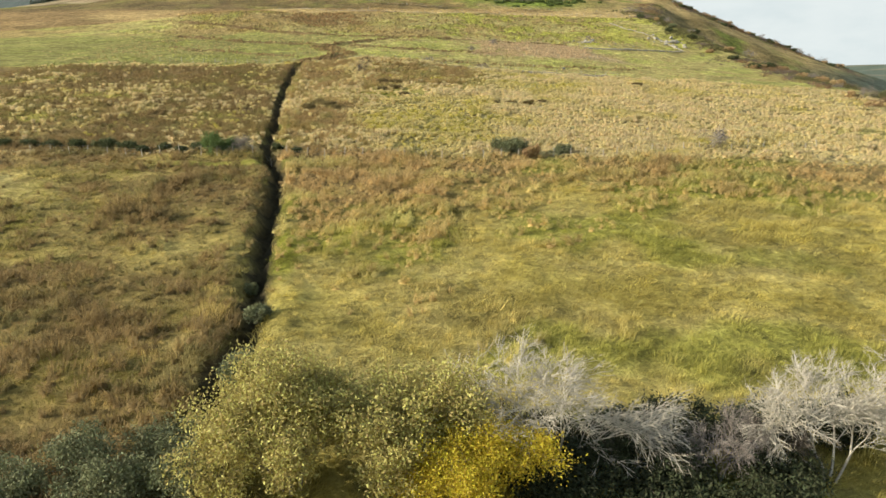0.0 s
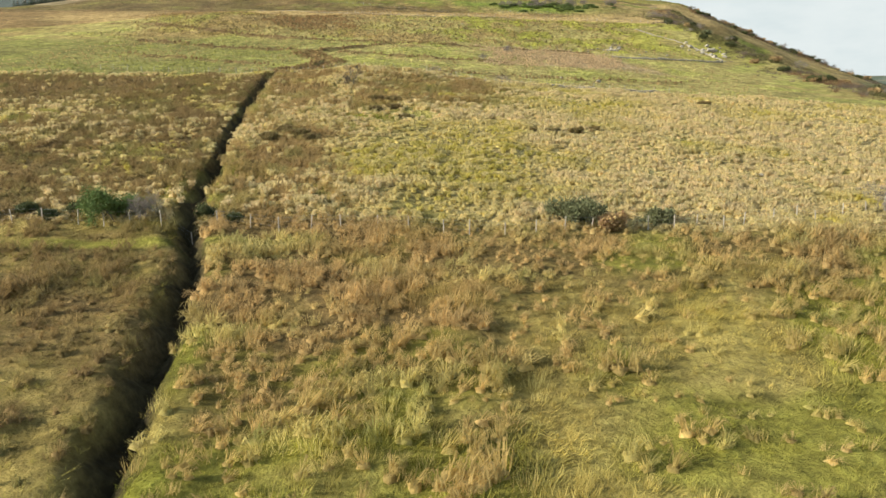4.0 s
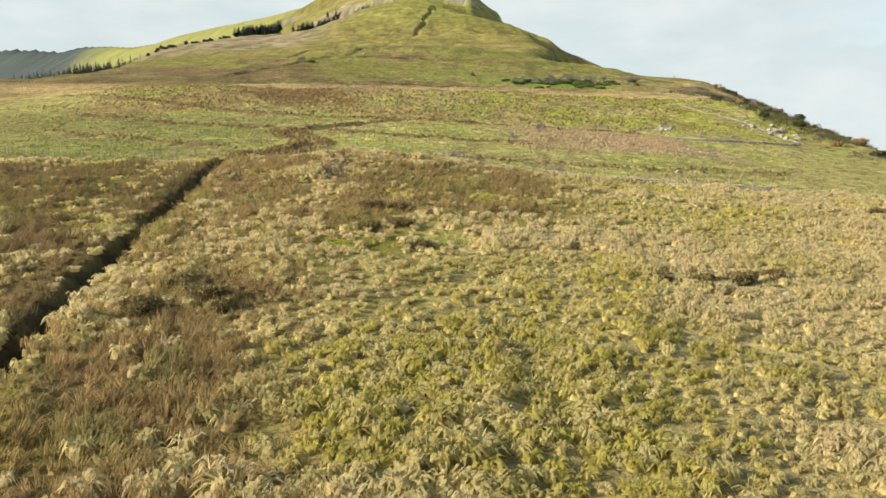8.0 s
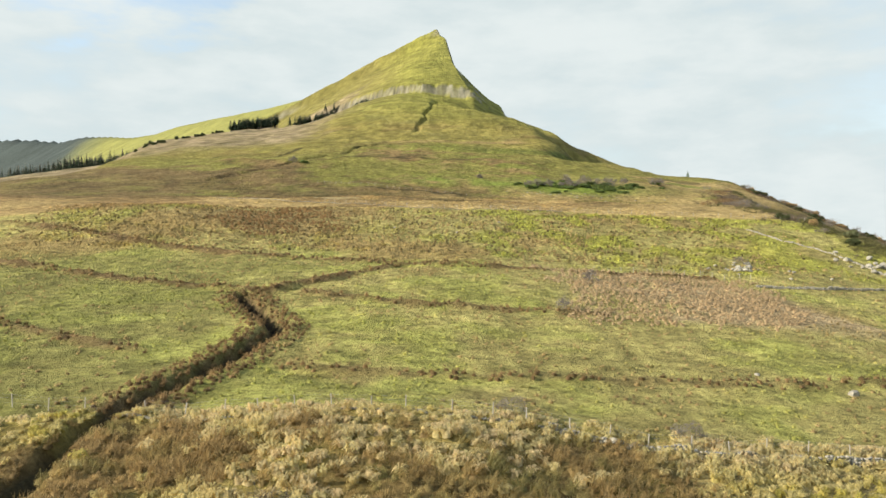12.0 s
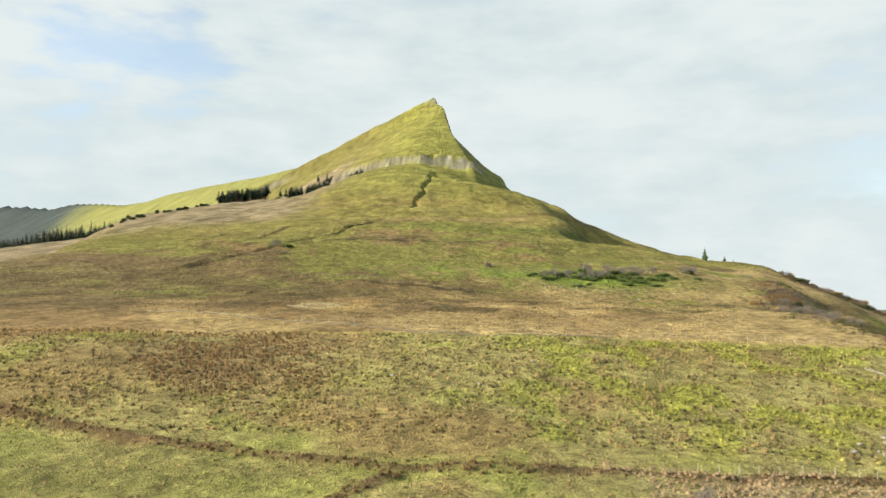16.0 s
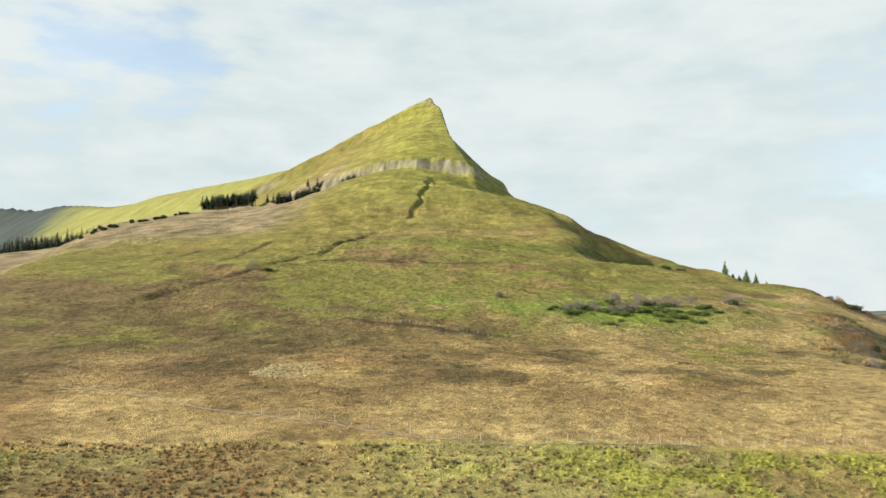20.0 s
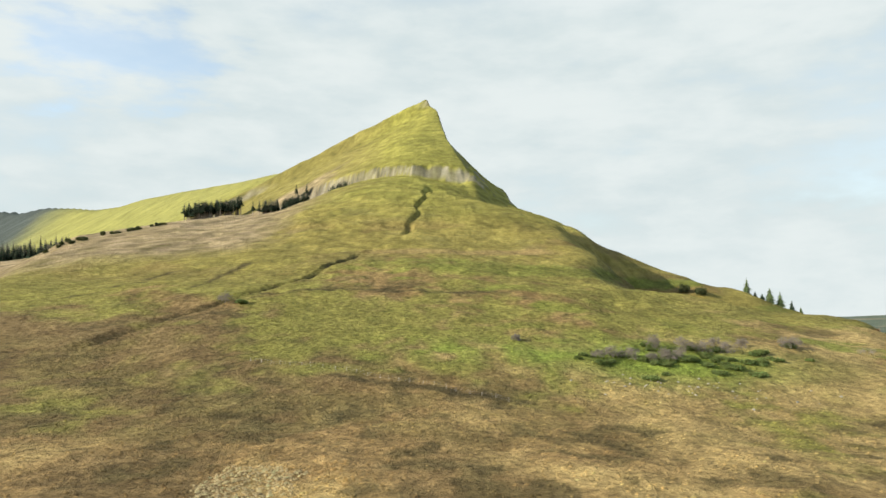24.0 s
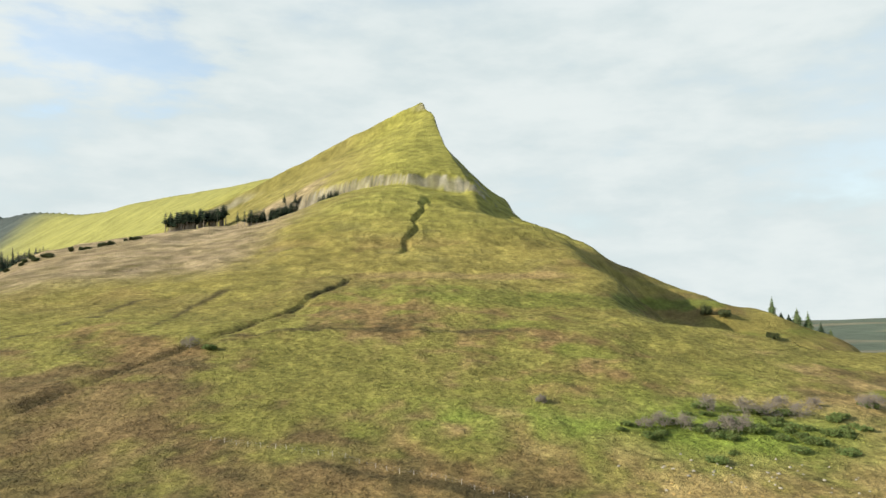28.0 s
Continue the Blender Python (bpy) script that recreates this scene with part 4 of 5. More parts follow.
def bare_tree(x, y, tall, label, bark, seed, lean=(0.35, 0, 0), levels=4, category="tree", name="bare_tree", group="", spread=0.85, split=3, stems=1, fat=0.022, haze=5, twig=None, reach=0.0, slim=0.035, least=0.0, tilt=0.45):
    rng, least = random.Random(seed), least or 0.0026 * tall
    tree = thing(name, x, y, label, category, group)
    limbs = []
    for k in range(stems):
        a = 2 * math.pi * k / stems + rng.random()
        way = Vector((tilt * math.cos(a), tilt * math.sin(a), 1)).normalized() if stems > 1 else Vector((0.1, 0, 1))
        limbs += grown(rng, tall * 0.45, tall * fat, levels, spread, lean, split, 0.03, (0.25 * math.cos(a) * (stems > 1), 0.25 * math.sin(a) * (stems > 1), -0.2), way, least=least)
    tree_parts(tree, limbs, bark, crown="branchwork")
    if haze:
        last = [b for b in limbs if b[4] == levels][2::3]
        tips, ways = [b[1] for b in last], [(b[1] - b[0]).normalized() for b in last]
        part("twig_spray", leaves("twig_spray", np.random.default_rng(seed), tips, reach or 0.05 * tall + 0.06, twig or TWIGS, haze, 0.02 * tall, slim, ways), tree)
    return tree


def leafy_tree(x, y, tall, wide, label, mat, bark, seed, leaf=0.1, per=5, name="willow_tree", levels=4, category="tree", stems=3, split=3):
    rng, nr = random.Random(seed), np.random.default_rng(seed)
    tree = thing(name, x, y, label, category)
    limbs = []
    for k in range(stems):
        a = 2 * math.pi * (k + 0.5 * rng.random()) / stems
        lean = wide / tall * 0.55
        limbs += grown(rng, tall * 0.42, tall * 0.02, levels, 0.8, (0.05, 0, 0.04), split, 0.0, (0.3 * math.cos(a), 0.3 * math.sin(a), -0.2), Vector((lean * math.cos(a), lean * math.sin(a), 1)).normalized())
    tree_parts(tree, limbs, bark, crown="branchwork")
    tips = [b[1] for b in limbs if b[4] == levels]
    part("crown", leaves("crown", nr, tips, leaf, mat, per, 0.28), tree)
    return tree


def bush(x, y, wide, tall, label, mat, seed, name="gorse_bush", category="bush", group="", dense=1.0, spike=0.16, bark=None):
    """A shrub: stems from the ground and an uneven dome of lobes set with small needles."""
    rng, nr = random.Random(seed), np.random.default_rng(seed)
    ob = thing(name, x, y, label, category, group)
    lobes = [(0.0, 0.0, 0.40, 0.8)]
    for k in range(9):
        a, r = 2 * math.pi * (k + rng.random()) / 9, rng.uniform(0.3, 0.85)
        lobes.append((r * math.cos(a), r * math.sin(a), rng.uniform(0.15, 0.68), rng.uniform(0.3, 0.55)))
    places = []
    for lx, ly, lz, lr in lobes:
        n = int(110 * dense * lr * lr * 2.4)
        d = nr.normal(0, 1, (n, 3))
        d /= np.linalg.norm(d, axis=1)[:, None]
        r = lr * 0.62 * nr.uniform(0.72, 1.08, (n, 1)) * (1 + 0.22 * np.sin(d[:, :1] * 7 + lx * 9) * np.cos(d[:, 1:2] * 6))
        p = np.array((lx, ly, lz)) + d * r * (1, 1, 0.85)
        places.append(p[p[:, 2] > 0.02])
    places = np.concatenate(places) * (wide / 2.0, wide / 2.0, tall)
    part("foliage", leaves("foliage", nr, places, spike, mat, 5, 0.10 * max(wide, 1) * 0.5, 0.38), ob)
    for k in range(5):
        a = 2 * math.pi * k / 5
        stem = grown(rng, tall * 0.55, 0.035, 1, 0.7, (0, 0, 0), 2, 0, (0, 0, -0.15), Vector((0.6 * math.cos(a), 0.6 * math.sin(a), 1)).normalized())
        part("stem", tubes("stem", stem, bark or DARK_BARK, 4), ob)
    return ob


# ---- fences and walls ----
def along(line, gap, rng, wander=0.0):
    """Places at even steps along a broken line, with the way it runs there."""
    out, left = [], 0.0
    for (ax, ay), (bx, by) in zip(line[:-1], line[1:]):
        ln = math.hypot(bx - ax, by - ay)
        t = left
        while t < ln:
            out.append((ax + (bx - ax) * t / ln + rng.gauss(0, wander), ay + (by - ay) * t / ln + rng.gauss(0, wander), math.degrees(math.atan2(by - ay, bx - ax))))
            t += gap * rng.uniform(0.85, 1.15) if wander else gap
        left = t - ln
    return out


def post_mesh(seed, tall, thick):
    rng = random.Random(seed)
    bm = bmesh.new()
    r = bmesh.ops.create_cone(bm, cap_ends=True, segments=7, radius1=thick, radius2=thick * 0.85, depth=tall + 0.4)
    for v in bm.verts:
        v.co.z += (tall - 0.4) / 2
        v.co.x += rng.uniform(-0.008, 0.008) + 0.03 * max(v.co.z, 0) * rng.uniform(0.5, 1)
        if v.co.z > tall * 0.9:
            v.co.z += 0.5 * v.co.x
    bmesh.ops.bevel(bm, geom=[e for e in bm.edges if all(v.co.z > tall * 0.8 for v in e.verts)], offset=0.008, segments=1, affect="EDGES")
    me = bpy.data.meshes.new("post")
    bm.to_mesh(me)
    bm.free()
    me.materials.append(WOOD)
    return me


def fence(name, line, gap, tall, label, seed, thick=0.055, wires=(0.35, 0.7, 0.98)):
    rng = random.Random(seed)
    spots = along(line, gap, rng, 0.12)
    x0, y0, _ = spots[0]
    ob = thing(name, x0, y0, label, "fence")
    root = Vector(ob.matrix_basis.translation)
    kinds = [post_mesh(seed + k, tall * (0.92 + 0.06 * k), thick) for k in range(4)]
    tops = []
    for x, y, a in spots:
        z = float(height(x, y))
        tops.append(Vector((x, y, z)) - root)
        part("post", kinds[rng.randrange(4)], ob, at=Matrix.Translation(tops[-1]) @ pose(0, 0, 0, rng.gauss(0, 3.5), rng.gauss(0, 3.5), rng.uniform(0, 360)))
    for h in wires:
        part("wire", tubes("wire", [(p + Vector((0, 0, h * tall)), q + Vector((0, 0, h * tall)), 0.005, 0.005, 3) for p, q in zip(tops[:-1], tops[1:])], WIRE, 3), ob)
    return ob


def stone_shapes(seed, count, mat):
    rng = random.Random(seed)
    made = []
    for _ in range(count):
        bm = bmesh.new()
        bmesh.ops.create_icosphere(bm, subdivisions=2, radius=0.5)
        cut = [(Vector((rng.gauss(0, 1), rng.gauss(0, 1), rng.gauss(0, 1))).normalized(), rng.uniform(0.26, 0.42)) for _ in range(7)]
        for v in bm.verts:
            for n, d in cut:
                over = v.co.dot(n) - d
                if over > 0:
                    v.co -= n * over
            v.co *= 1 + rng.uniform(-0.03, 0.03)
        bmesh.ops.dissolve_limit(bm, angle_limit=radians(12), verts=bm.verts[:], edges=bm.edges[:])
        bmesh.ops.triangulate(bm, faces=bm.faces[:])
        me = bpy.data.meshes.new("stone")
        bm.to_mesh(me)
        bm.free()
        me.materials.append(mat)
        made.append(me)
    return made


STONES = stone_shapes(3, 8, LIMESTONE)


def joined_stones(name, mats):
    """Many stones in one mesh."""
    vs, fs, base = [], [], 0
    for k, m in mats:
        me = STONES[k]
        co = np.empty(len(me.vertices) * 3)
        me.vertices.foreach_get("co", co)
        co = co.reshape(-1, 3)
        w = np.array(m)
        vs.append(co @ w[:3, :3].T + w[:3, 3])
        tri = np.empty(len(me.polygons) * 3, int)
        me.polygons.foreach_get("vertices", tri)
        fs.append(tri.reshape(-1, 3) + base)
        base += len(co)
    return raw_mesh(name, np.concatenate(vs), np.concatenate(fs), LIMESTONE)


def dry_wall(name, line, tall, size, label, seed, singles=300, broken=0.25):
    """A dry stone wall of single stones in rough courses, with gaps where it has fallen."""
    rng = random.Random(seed)
    x0, y0 = line[0]
    ob = thing(name, x0, y0, label, "wall")
    root = Matrix.Translation(ob.matrix_basis.translation).inverted()
    rest, made = [], 0
    for x, y, a in along(line, size * 0.8, rng, size * 0.12):
        ruin = 0.5 + 0.5 * noise.noise((x * 0.13, y * 0.13, seed))
        courses = max(1, round(tall / (size * 0.62) * (1 - broken * 2 * ruin)))
        z = float(height(x, y))
        for c in range(courses):
            for side in (-0.22, 0.22) if c < courses - 1 else (0.0,):
                s = size * rng.uniform(0.7, 1.25)
                off = side * size * 1.5 + rng.gauss(0, 0.04)
                m = root @ pose(x - off * math.sin(radians(a)), y + off * math.cos(radians(a)), z + size * (0.22 + 0.6 * c), rng.gauss(0, 14), rng.gauss(0, 14), a + rng.gauss(0, 16)) @ Matrix.Diagonal((s * 1.25, s * 0.95, s * 0.8, 1))
                k = rng.randrange(8)
                if made < singles:
                    part("stone", STONES[k], ob, at=m)
                    made += 1
                else:
                    rest.append((k, m))
    if rest:
        tagged(part("wall_rest", joined_stones("wall_rest", rest), ob, "weathered pale grey stones"), kind="stuff")
    return ob


# ---- by the lower hedge, where the flight begins ----
leafy_tree(-7.2, 32.0, 6.5, 8.6, "olive-yellow autumn willow with thinning leaves", WILLOW, GREY_TWIG, 11, 0.085, 12)
leafy_tree(-2.4, 32.6, 6.5, 7.6, "olive-yellow autumn willow beside the gorse", WILLOW, GREY_TWIG, 14, 0.085, 12)
leafy_tree(1.5, 31.4, 4.9, 4.4, "small willow with bright yellow leaves", YELLOW, GREY_TWIG, 12, 0.065, 8)
bare_tree(5.4, 34.2, 6.3, "leafless pale lichened tree bent by the wind", PALE_BARK, 21, (0.20, 0, 0.12), 4, spread=0.62, stems=4, fat=0.014, haze=3, twig=PALE_TWIGS, reach=0.30, slim=0.022, least=0.013, tilt=0.55)
bare_tree(19.4, 33.8, 6.2, "leafless pale lichened tree with tangled branches", PALE_BARK, 22, (0.20, 0, 0.12), 4, spread=0.62, stems=4, fat=0.014, haze=3, twig=PALE_TWIGS, reach=0.30, slim=0.022, least=0.013, tilt=0.55)
bare_tree(25.0, 34.6, 5.8, "leafless pale tree at the hedge", PALE_BARK, 23, (0.2, 0, 0.12), 4, spread=0.6, stems=3, fat=0.014, haze=3, twig=PALE_TWIGS, reach=0.30, slim=0.022, least=0.013, tilt=0.5)
bare_tree(13.6, 33.4, 4.0, "small leafless grey tree in the shade", GREY_TWIG, 24, (0.12, 0, 0.1), 4, spread=0.6, stems=3, fat=0.014, haze=2, twig=TWIGS, reach=0.25, slim=0.025, least=0.009, tilt=0.5)
for k, (x, y, h) in enumerate(((3.0, 35.0, 3.2), (16.4, 34.8, 3.0), (9.6, 35.2, 2.8))):
    bare_tree(x, y, h, "leafless dark hedge shrub", DARK_BARK, 30 + k, (0.1, 0, 0.2), 3, "shrub", "hedge_shrub", "shrubs of the lower hedge", 0.8, 3, 4, 0.012, 5, DARK_TWIGS, 0.3, 0.03, 0.009)
for k, (x, y, w, h) in enumerate(((-12.2, 42.0, 3.6, 2.2), (-13.8, 38.5, 3.2, 2.0), (-14.5, 34.5, 4.4, 3.0), (-11.5, 31.0, 4.2, 3.2), (-17.5, 32.5, 4.0, 2.7), (-20.5, 31.5, 4.0, 2.6), (-15.0, 30.2, 4.0, 3.2), (-12.4, 35.5, 2.6, 1.9))):
    bush(x, y, w, h, "dark green gorse bush at the head of the ditch", GORSE, 40 + k, group="gorse by the lower ditch", dense=2.3, spike=0.10)
for k, (x, y, w, h) in enumerate(((-13.6, 53.0, 2.3, 1.5), (-16.2, 60.5, 1.3, 0.9), (-12.8, 46.0, 1.2, 0.8))):
    bush(x, y, w, h, "small grey-green gorse bush in the ditch", GORSE, 50 + k, group="gorse by the lower ditch", spike=0.12)

# brambles added to fill the hedge foot, their near-black colour painting its shade
for k, (x, y, w, h) in enumerate(((6.0, 35.6, 4.2, 2.2), (9.0, 36.2, 4.6, 2.4), (12.0, 36.4, 4.6, 2.5), (15.0, 36.6, 4.6, 2.4), (18.0, 37.0, 4.6, 2.5), (21.5, 37.4, 4.8, 2.4), (8.0, 33.0, 5.0, 2.4), (11.4, 32.6, 5.0, 2.4), (16.6, 32.4, 5.0, 2.4), (3.2, 33.4, 4.0, 2.4), (5.6, 31.2, 4.4, 2.6), (10.0, 30.2, 5.0, 2.6), (14.6, 30.2, 5.0, 2.6))):
    bush(x, y, w, h, "bramble under the hedge trees, coloured dark for their shade", SHADE_BRAMBLE, 55 + k, "bramble", "bramble", "brambles of the lower hedge", 1.6, 0.12)

# ---- the first fence and the bushes on it ----
fence("wire_fence", [(-60, 110), (-33, 108), (-14, 107), (-2, 107.5), (7, 108), (17, 109.4), (28, 112), (45, 117), (62, 121)], 2.75, 1.25, "weathered wooden posts and wire across the rough field", 61)
leafy_tree(-31.4, 109, 3.5, 3.4, "small hawthorn with dark green leaves by the fence", HAWTHORN, DARK_BARK, 62, 0.11, 9, name="hawthorn_tree", levels=3, stems=2)
leafy_tree(-33.4, 109.4, 2.9, 2.6, "small dark hawthorn by the fence", HAWTHORN, DARK_BARK, 63, 0.10, 8, name="hawthorn_tree", levels=3, stems=2)
bare_tree(-28.4, 109, 2.5, "leafless thorn bush by the ditch", GREY_TWIG, 64, (0.1, 0, 0), 3, "shrub", "thorn_bush", "", 0.9, 3, 4, 0.01, 8)
bush(10.3, 111.2, 5.0, 2.4, "large dark green gorse bush on the fence line", GORSE, 65, dense=2.2, spike=0.15)
bush(13.1, 109.2, 2.7, 1.8, "rust-brown dying bush beside the gorse", RUSTY, 66, name="dead_bush", dense=1.2, spike=0.15)
bush(18.0, 111.8, 3.4, 1.7, "low dark green gorse bush on the fence line", GORSE, 67, dense=1.6, spike=0.14)
bare_tree(42.6, 117.6, 3.2, "leafless grey thorn bush in the field", GREY_TWIG, 68, (0.1, 0, 0), 3, "shrub", "thorn_bush", "", 0.95, 3, 4, 0.01, 8)
for k, (x, y, w, h) in enumerate(((-38, 110, 2.0, 1.0), (-24, 110.5, 2.2, 1.1), (-21, 108.8, 1.7, 0.9), (-44, 111, 1.8, 0.9))):
    bush(x, y, w, h, "low bramble and weeds along the fence", SCRUB, 70 + k, "bramble", "bramble", "weeds along the fence", 1.0, 0.12)

for k, (x, y, w, h) in enumerate(((-47, 113.4, 3.4, 1.3), (-51, 113.8, 3.6, 1.5), (-55, 114.0, 3.4, 1.4), (-59, 114.5, 3.6, 1.5), (-63, 115, 3.4, 1.3), (-67, 115.4, 3.6, 1.5), (-41.5, 112.6, 2.4, 1.0), (-36, 112.0, 2.6, 1.1))):
    bush(x, y, w, h, "dark brown overgrown hedge of bramble and thorn", SCRUB, 76 + k, "hedge_bush", "hedge", "hedge bushes along the fence", 0.9, 0.13)
# dark heather and rush mats among the pale grass
for k, (x, y, w, h) in enumerate(((17.8, 153.1, 2.2, 0.9), (14.2, 152.3, 2.4, 0.7), (11.2, 152.4, 1.8, 0.5), (48.2, 187.0, 2.6, 0.9), (-13.4, 175.2, 3.0, 0.7), (-10.2, 174.8, 3.0, 0.7), (-7.2, 174.5, 2.4, 0.7), (-12.6, 166.4, 2.8, 0.7), (-9.6, 167.6, 2.6, 0.8), (-7.4, 159.6, 2.2, 0.7), (-24.4, 141.8, 3.0, 0.8), (-21.2, 144.0, 3.2, 0.9), (-23.6, 147.4, 3.0, 0.8), (-19.8, 142.6, 2.2, 0.6), (20.9, 154.4, 2.0, 0.6))):
    bush(x, y, w, h, "low dark mat of heather and rush in the grass", HEATHER, 730 + k, "heather_clump", "bush", "heather clumps in the field", 0.9, 0.13)

# ---- the stone wall, its fence and the thorn tree ----
dry_wall("dry_stone_wall", [(0, 208.6), (6, 207.4), (13, 206.6), (20, 207.2), (30, 208.2), (46, 210.5)], 0.85, 0.36, "low dry stone wall of pale grey stones, partly fallen", 81, 300, 0.3)
dry_wall("dry_stone_wall", [(-36.8, 209.3), (-30, 208.8), (-20, 208.4), (-10, 208.6), (0, 208.6)], 0.5, 0.34, "collapsed dry stone wall half hidden in grass", 82, 220, 0.7)
fence("wire_fence", [(-80, 221), (-60, 216.5), (-49, 214.5), (-40, 212.6), (-36, 210.6), (-21, 209.6), (-3, 209.6), (6, 208.6), (13, 208), (29, 209.4), (50, 213)], 3.4, 1.15, "weathered posts and wire behind the stone wall", 83)
bare_tree(-18.5, 188.4, 3.9, "leafless hawthorn alone among the rushes", DARK_BARK, 84, (0.12, 0, 0), 4, "tree", "thorn_tree", "", 0.95, 3, 1, 0.028, 4, DARK_TWIGS, 0.22, 0.035)
for k, (x, y, h) in enumerate(((-3, 211.5, 1.7), (12, 210, 1.9), (20.5, 291, 3.0), (11, 266, 2.4), (62, 322, 2.2))):
    bare_tree(x, y, h, "leafless grey thorn bush in the pasture", GREY_TWIG, 90 + k, (0.1, 0, 0), 3, "shrub", "thorn_bush", "thorn bushes of the pasture", 0.95, 3, 4, 0.011, 6)

# ---- rocks and walls on the slope to the sea side ----
dry_wall("ruined_stone_wall", [(78, 356), (80, 351), (83, 345), (89, 340), (94, 331), (97, 321), (99, 312)], 0.9, 0.6, "broad ruined wall of pale limestone blocks down the slope", 101, 240, 0.75)
dry_wall("dry_stone_wall", [(56, 298.5), (70, 300.5), (86, 305), (97, 309)], 0.8, 0.42, "low dry stone wall across the pasture", 102, 200, 0.3)


def boulder(x, y, size, label, seed, group=""):
    rng = random.Random(seed)
    ob = new("boulder", STONES[seed % 8])
    ob.matrix_basis = pose(x, y, float(height(x, y)) + size * 0.12, rng.gauss(0, 10), rng.gauss(0, 10), rng.uniform(0, 360)) @ Matrix.Diagonal((size * 1.25, size, size * 0.75, 1))
    return tagged(ob, label, "boulder", group)


rocks = random.Random(9)
for k in range(42):
    boulder(60 + rocks.gauss(0, 3.2), 317 + rocks.gauss(0, 2.2), rocks.uniform(0.5, 1.5), "pale limestone boulder in a heap on the grass", 200 + k, "boulders of the outcrop")
for k in range(26):
    boulder(99 + rocks.gauss(0, 4), 329 + rocks.gauss(0, 6), rocks.uniform(0.8, 2.4), "large pale limestone block below the ruined wall", 260 + k, "blocks below the wall")
boulder(-9, 1316, 8.0, "dark rock capping the summit", 299)
boulder(37, 229.5, 1.3, "single pale boulder on the pasture", 300)
for k, (x, y, s) in enumerate(((29, 236, 0.7), (20, 150.5, 0.8), (33, 142, 0.9), (24, 139, 0.6), (31, 128, 0.8), (36, 131, 0.7), (72, 316, 0.9), (78, 311, 0.8), (68, 309, 0.8), (-4, 337, 0.7), (-20, 340, 0.7), (8, 352, 0.8))):
    boulder(x, y, s, "pale stone lying in the grass", 310 + k, "loose field stones")

# ---- the crest wall and fence, and the moor behind ----
dry_wall("dry_stone_wall", [(-92, 412), (-55, 391), (-39, 385), (-31, 381.5), (-21, 377), (-7, 373.6), (0, 372.8), (29, 374)], 0.2, 0.3, "tumbled low stone wall along the crest", 111, 240, 0.9)
fence("wire_fence", [(-45, 388.5), (-31, 382.5), (-21, 378), (-7, 374.6), (0, 373.8), (29, 375), (59, 378), (80, 377), (103, 372)], 3.6, 1.2, "weathered posts and wire along the crest", 112)
fence("wire_fence", [(-70, 531), (-53, 525), (-38, 521), (-25, 514), (-13, 510), (-4, 505), (8, 499)], 3.6, 1.1, "old fence posts across the moor", 113)
fence("wire_fence", [(24, 304.5), (34, 304), (47, 305), (58, 306)], 2.8, 1.1, "posts and wire above the bracken", 114)
for k in range(46):
    boulder(58 + rocks.gauss(0, 16), 520 + rocks.gauss(0, 7), rocks.uniform(0.4, 1.0), "small white stone on the green slope", 400 + k, "stones on the green slope")
for k, (x, y, h) in enumerate(((46, 549, 5.0), (51, 548, 4.4), (40, 546, 3.0), (62, 546, 4.8), (67, 546, 4.4), (63, 560, 5.2), (73, 558, 5.4), (79, 558, 4.6), (88, 557, 4.8), (86, 565, 4.2), (58, 545, 3.6), (113, 566, 5.0), (117, 569, 4.6), (-97, 606, 5.0), (15, 560, 2.6), (96, 564, 3.4))):
    bare_tree(x, y, h, "leafless grey thorn tree on the green slope", GREY_TWIG, 120 + k, (0.1, 0, -0.02), 3, "tree", "thorn_tree", "thorn trees on the hillside", 1.1, 3, 5, 0.012, 9, None, 0.34, 0.03)
for k, (x, y, w, h) in enumerate(((48, 551, 6, 1.0), (56, 547, 7, 1.2), (66, 549, 6, 1.3), (76, 560, 7, 1.2), (115, 568, 6, 1.5), (52, 528, 6, 0.8), (-90, 604, 5, 1.2), (62, 563, 6, 1.0), (85, 560, 6, 1.2), (70, 545, 8, 1.2), (82, 540, 7, 0.9), (88, 534, 6, 0.9), (94, 545, 5, 0.9), (76, 535, 5, 0.8), (99, 556, 5, 0.9))):
    bush(x, y, w, h, "dark green bramble and gorse thicket on the slope", THICKET, 140 + k, "thicket", "bush", "thickets on the hillside", 0.9, 0.32)

for k in range(34):
    x, y = 68 + rocks.gauss(0, 17), 546 + rocks.gauss(0, 6)
    bush(x, y, rocks.uniform(2.0, 5.0), rocks.uniform(0.6, 1.3), "low green bramble clump on the green slope", THICKET, 160 + k, "bramble", "bramble", "bramble clumps on the green slope", 0.5, 0.3)

# ---- scrub along the edge of the hill ----
edge_rng = random.Random(17)
